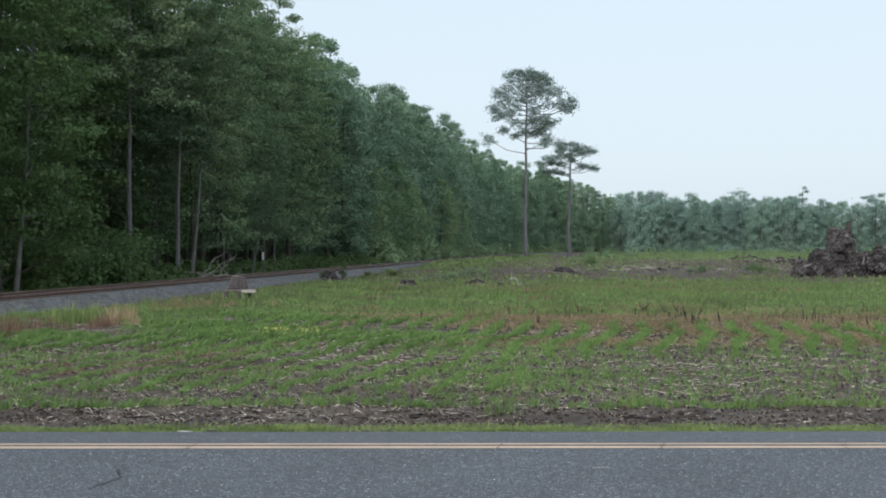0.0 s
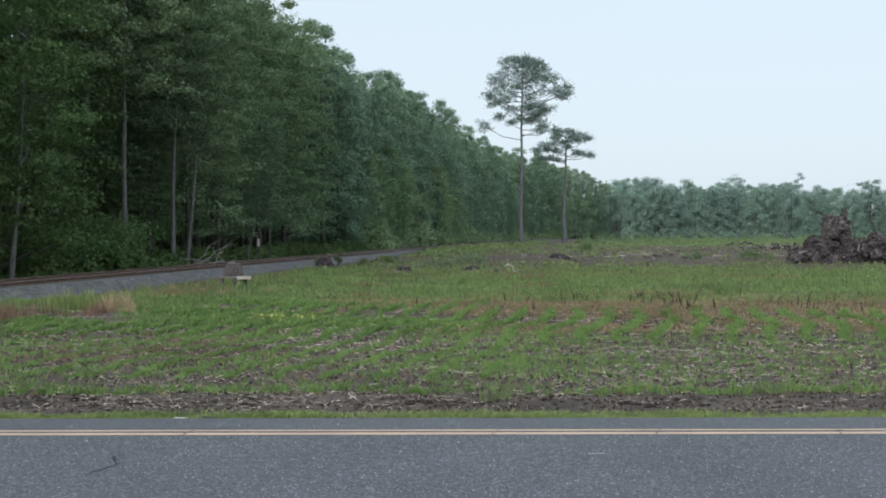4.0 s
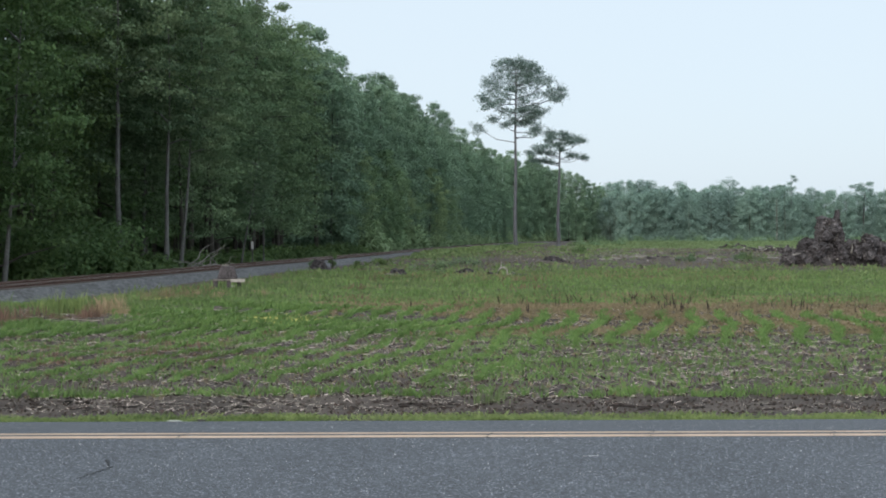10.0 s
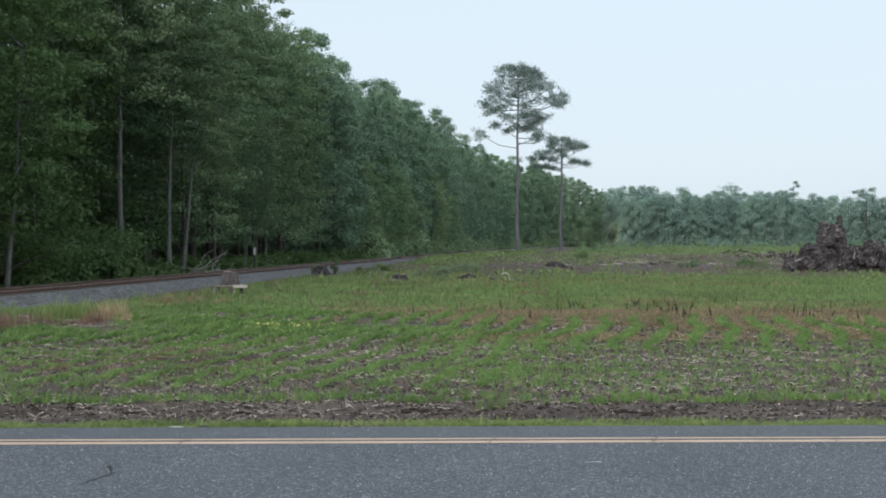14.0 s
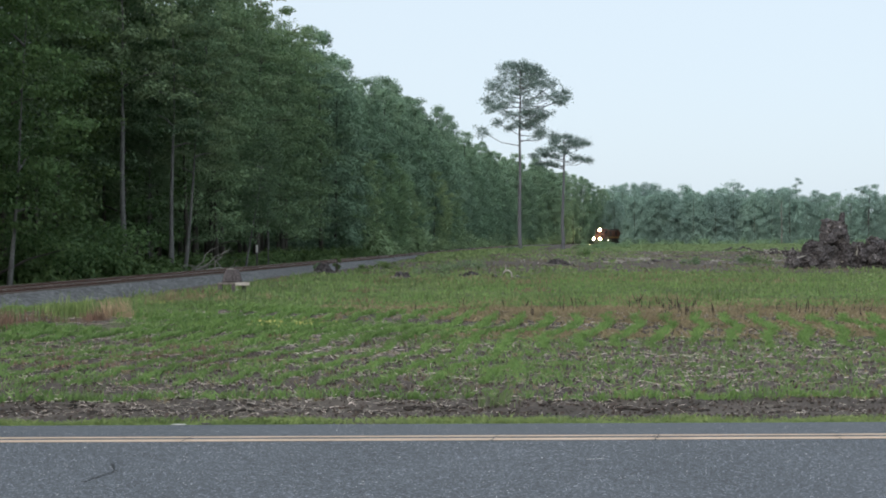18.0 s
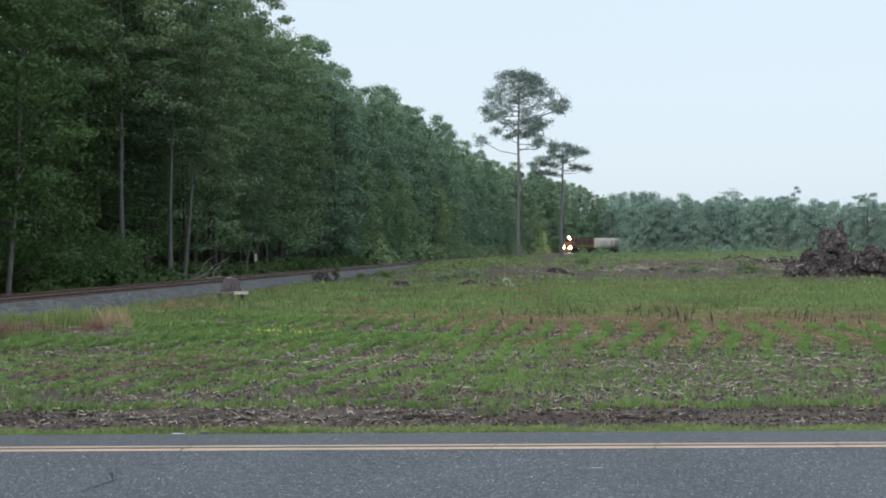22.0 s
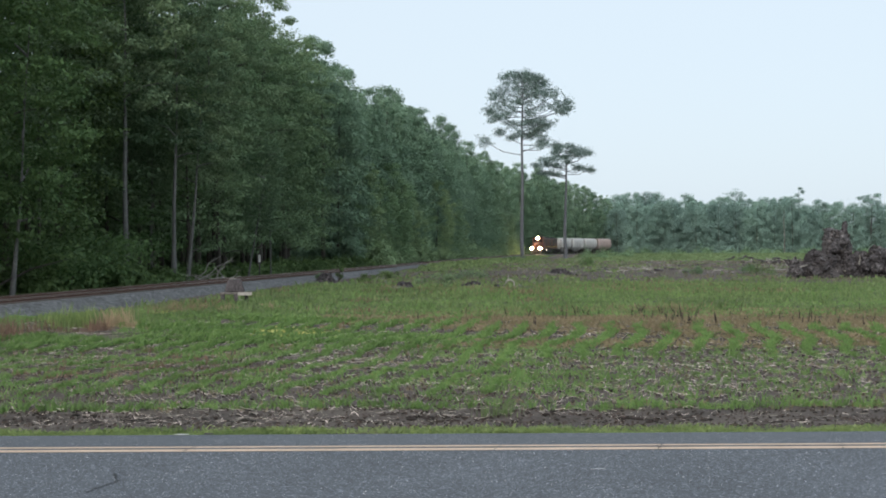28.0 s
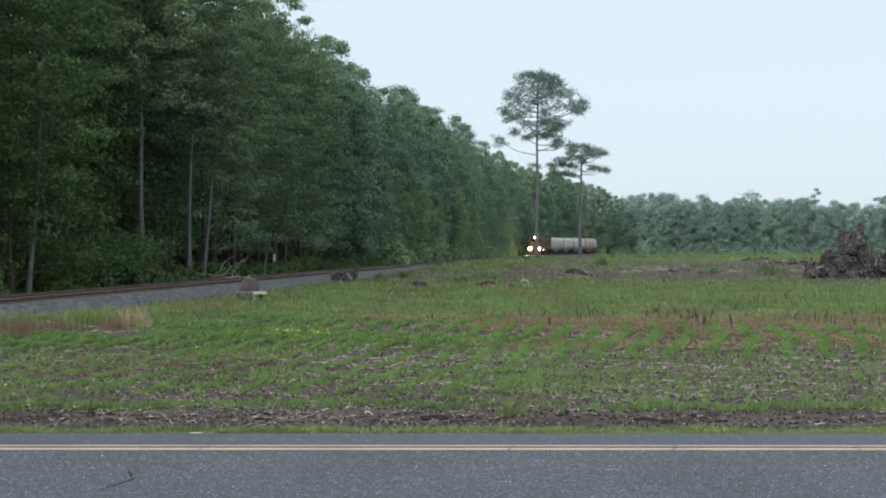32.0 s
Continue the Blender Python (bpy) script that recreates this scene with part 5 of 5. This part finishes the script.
part("lid_board", boxes(((-0.2, -0.2, 0.932), (0.05, -0.02, 0.96)), bevel=0.006), PALEWOOD, junk)

post = thing("marker_post", "small white trackside marker on a post", "marker post", pose(-11.9, 80.5, 0.2))
part("post", boxes(((-0.04, -0.04, -0.1), (0.04, 0.04, 1.1)), bevel=0.006), STUMPWOOD, post)
part("plate", boxes(((-0.08, -0.065, 0.95), (0.08, -0.045, 1.45)), bevel=0.005), GREYCAR, post, "white blank plate")

dead = thing("fallen_branch", "bare fallen tree limbs at the forest edge", "fallen branch", pose(-13.7, 70.0, 0.2))
for i, (a, e, l) in enumerate(((10, 38, 3.0), (20, 24, 2.6), (-8, 30, 2.0), (170, 22, 1.8), (5, 12, 2.8), (175, 8, 1.6), (30, 48, 2.0), (-20, 18, 2.2), (150, 40, 1.4))):
    rt = part("limb", np_mesh("limb", *root_piece(r, l, 0.042), PALEWOOD, True), PALEWOOD, dead)
    rt.matrix_basis = pose(0.2 * i - 0.4, 0.1 * i, 0.05, 0, -e, a)


# ---------------------------------------------------------------- train
def truck(parent, y, wheel_r=0.48, base=1.3, axles=2):
    """A bogie: side frames, bolster, wheels on axles."""
    bm = boxes(((-1.12, y - base - 0.35, 0.38), (-0.98, y + base + 0.35, 0.72)), ((0.98, y - base - 0.35, 0.38), (1.12, y + base + 0.35, 0.72)),
               ((-1.0, y - 0.25, 0.5), (1.0, y + 0.25, 0.8)), bevel=0.05)
    tr = part("bogie", bm, STEEL, parent)
    for dy in np.linspace(-base, base, axles):
        bm = bmesh.new()
        rod(bm, (-0.95, y + dy, wheel_r), (0.95, y + dy, wheel_r), 0.08)
        for sx in (-0.78, 0.78):
            rod(bm, (sx - 0.06, y + dy, wheel_r), (sx + 0.06, y + dy, wheel_r), wheel_r, seg=20)
        part("wheelset", bm, STEEL, tr)
    return tr


def locomotive():
    """Six-axle road switcher, nose towards -y, rail head at z = 0."""
    g = thing("locomotive", "orange and black diesel freight locomotive with lit headlights", "locomotive")
    part("underframe", boxes(((-1.5, -8.0, 1.15), (1.5, 12.6, 1.45)), bevel=0.03), LOCODARK, g)
    part("fuel_tank", boxes(((-1.3, -1.6, 0.45), (1.3, 4.6, 1.15)), bevel=0.15), LOCODARK, g)
    part("short_hood", boxes(((-0.95, -7.6, 1.45), (0.95, -6.2, 3.0)), bevel=0.12), ORANGE, g, "orange nose")
    cab = part("cab", boxes(((-1.5, -6.2, 1.45), (1.5, -4.0, 4.45)), bevel=0.12), ORANGE, g, "orange cab")
    for sx in (-0.7, 0.7):
        part("windscreen", boxes(((sx - 0.5, -6.23, 3.2), (sx + 0.5, -6.19, 3.85)), bevel=0.01), GLASS, cab, "dark windscreen")
    for sx in (-1.5, 1.5):
        part("side_window", boxes(((sx - 0.02, -5.8, 3.15), (sx + 0.02, -4.4, 3.85)), bevel=0.01), GLASS, cab, "dark side window")
    part("cab_roof", boxes(((-1.45, -6.3, 4.452), (1.45, -3.95, 4.6)), bevel=0.06), LOCODARK, g, "dark cab roof")
    part("long_hood", boxes(((-0.95, -4.0, 1.45), (0.95, 11.9, 4.1)), bevel=0.1), ORANGE, g, "rusty orange engine hood")
    part("hood_roof", boxes(((-0.9, -3.9, 4.102), (0.9, 11.8, 4.3)), bevel=0.06), LOCODARK, g, "dark hood roof")
    for sx in (-0.96, 0.96):
        part("hood_stripe", boxes(((sx - 0.012, -3.8, 1.8), (sx + 0.012, 11.7, 2.15))), YELLOW, g, "yellow stripe")
        part("radiator_grille", boxes(((sx - 0.02, 8.6, 2.9), (sx + 0.02, 11.2, 3.95)), bevel=0.01), LOCODARK, g, "dark radiator grille")
        for i in range(9):
            part("hood_door", boxes(((sx - 0.018, -3.6 + i * 1.3, 2.25), (sx + 0.018, -2.45 + i * 1.3, 3.8)), bevel=0.008), LOCODARK if i % 3 == 2 else ORANGE, g)
    for y in (3.0, 6.0, 9.0):
        bm = bmesh.new()
        part("roof_fan", rod(bm, (0, y, 4.25), (0, y, 4.5), 0.6, seg=18), LOCODARK, g)
    bm = bmesh.new()
    part("exhaust_stack", rod(bm, (0, -1.5, 4.25), (0, -1.5, 4.7), 0.22, seg=12), LOCODARK, g)
    for sx in (-1.42, 1.42):
        bm = bmesh.new()
        rod(bm, (sx, -4.0, 2.45), (sx, 12.4, 2.45), 0.025, seg=6)
        for y in np.arange(-4.0, 12.5, 1.6):
            rod(bm, (sx, y, 1.45), (sx, y, 2.45), 0.02, seg=6)
        part("handrail", bm, STEEL, g)
        for y in (-7.7, 12.3):
            part("steps", boxes(((sx - 0.12, y - 0.3, 0.45), (sx + 0.12, y + 0.3, 0.5)), ((sx - 0.12, y - 0.3, 0.8), (sx + 0.12, y + 0.3, 0.85)), ((sx - 0.14, y - 0.32, 0.4), (sx - 0.1, y + 0.32, 1.2))), STEEL, g)
    part("pilot_plate", boxes(((-1.45, -8.15, 0.25), (1.45, -8.0, 1.3)), bevel=0.03), LOCODARK, g)
    part("coupler", boxes(((-0.15, -8.6, 0.7), (0.15, -8.1, 1.0)), bevel=0.04), STEEL, g)
    hl = part("headlight_housing", boxes(((-0.45, -6.42, 3.98), (0.45, -6.2, 4.5)), bevel=0.05), LOCODARK, g)
    bm = bmesh.new()
    part("headlight", rod(bm, (0, -6.47, 4.25), (0, -6.40, 4.25), 0.3, 0.26, seg=20), LAMP, hl, "glowing headlight")
    for sx in (-1.08, 1.08):
        dl = part("ditch_light_housing", boxes(((sx - 0.32, -8.3, 1.18), (sx + 0.32, -8.12, 1.82)), bevel=0.05), LOCODARK, g)
        bm = bmesh.new()
        part("ditch_light", rod(bm, (sx, -8.36, 1.5), (sx, -8.28, 1.5), 0.28, 0.24, seg=20), LAMP, dl, "glowing ditch light")
    bm = bmesh.new()
    part("step_light", rod(bm, (1.52, -3.6, 1.1), (1.56, -3.6, 1.1), 0.11, seg=10), STEPLAMP, g, "small glowing step light")
    truck(g, -5.0, 0.51, 1.9, 3)
    truck(g, 8.8, 0.51, 1.9, 3)
    return g


def hopper(label, paint):
    """Short covered hopper car: curved sides, sloped ends, discharge bays."""
    g = thing("hopper_car", label, "hopper car", group="freight cars of the train")
    prof = []
    for i in range(9):
        a = radians(-80 + i * 20)
        prof.append((1.55 * min(1.0, math.cos(a) ** 0.45), 2.75 + 1.55 * math.sin(a) * (0.98 if i > 4 else 1.0)))
    outline = prof + [(-x, z) for x, z in reversed(prof)]
    bm = bmesh.new()
    secs = []
    for y, k in ((-4.6, 0.9), (-4.2, 1.0), (4.2, 1.0), (4.6, 0.9)):
        secs.append([bm.verts.new((x * k, y, 1.35 + (z - 1.2) * k)) for x, z in outline])
    n = len(outline)
    for a, b_ in zip(secs, secs[1:]):
        for i in range(n):
            bm.faces.new((a[i], a[(i + 1) % n], b_[(i + 1) % n], b_[i]))
    bm.faces.new(secs[0][::-1])
    bm.faces.new(secs[-1])
    bmesh.ops.recalc_face_normals(bm, faces=bm.faces)
    part("body", bm, paint, g, smooth=False)
    for y in np.arange(-4.0, 4.1, 1.33):
        for sx in (-1, 1):
            part("side_rib", boxes(((sx * 1.57 - 0.03, y - 0.05, 1.9), (sx * 1.57 + 0.03, y + 0.05, 3.6)), bevel=0.01), paint, g)
    for y in (-1.5, 1.5):
        bm = bmesh.new()
        bmesh.ops.create_cone(bm, cap_ends=True, segments=4, radius1=0.5, radius2=1.6, depth=0.9, matrix=Matrix.Translation((0, y, 1.0)) @ Matrix.Rotation(radians(45), 4, "Z"))
        part("discharge_bay", bm, paint, g)
    part("running_board", boxes(((-0.5, -5.0, 4.42), (0.5, 5.0, 4.47))), STEEL, g)
    part("sill", boxes(((-1.45, -5.1, 1.0), (1.45, -4.2, 1.2)), ((-1.45, 4.2, 1.0), (1.45, 5.1, 1.2)), ((-0.2, -5.4, 0.8), (0.2, 5.4, 1.1)), bevel=0.02), STEEL, g)
    for y in (-5.0, 5.0):
        bm = bmesh.new()
        for sx in (-1.4, 1.4):
            rod(bm, (sx, y, 1.2), (sx, y, 4.3), 0.03, seg=6)
        for z in np.arange(1.5, 4.3, 0.4):
            rod(bm, (0.9, y, z), (1.4, y, z), 0.02, seg=6)
        part("end_ladder", bm, STEEL, g)
    truck(g, -3.5, 0.42, 0.9)
    truck(g, 3.5, 0.42, 0.9)
    return g


loco = locomotive()
first_car = hopper("pale grey covered hopper car behind the locomotive", GREYCAR)
rust_car = hopper("faded pinkish rust-stained covered hopper car", RUSTCAR)
cars = [first_car, copy_thing(first_car, Matrix()), copy_thing(first_car, Matrix()), rust_car]


def motions():
    """The train comes round the bend at an even pace."""
    def on_rails(s):
        x, y, h = track(s)
        return pose(x, y, RAIL_Z + 0.004, 0, 0, -math.degrees(h))
    times = [2.0 * i for i in range(17)]
    lamp = 6.4
    for ob, back in [(loco, lamp)] + [(c, lamp + 13.1 + 5.3 + i * 10.9) for i, c in enumerate(cars)]:
        walk(ob, [(t, on_rails(351.9 - 5.85 * (t - 16.5) + back)) for t in times])


motions()
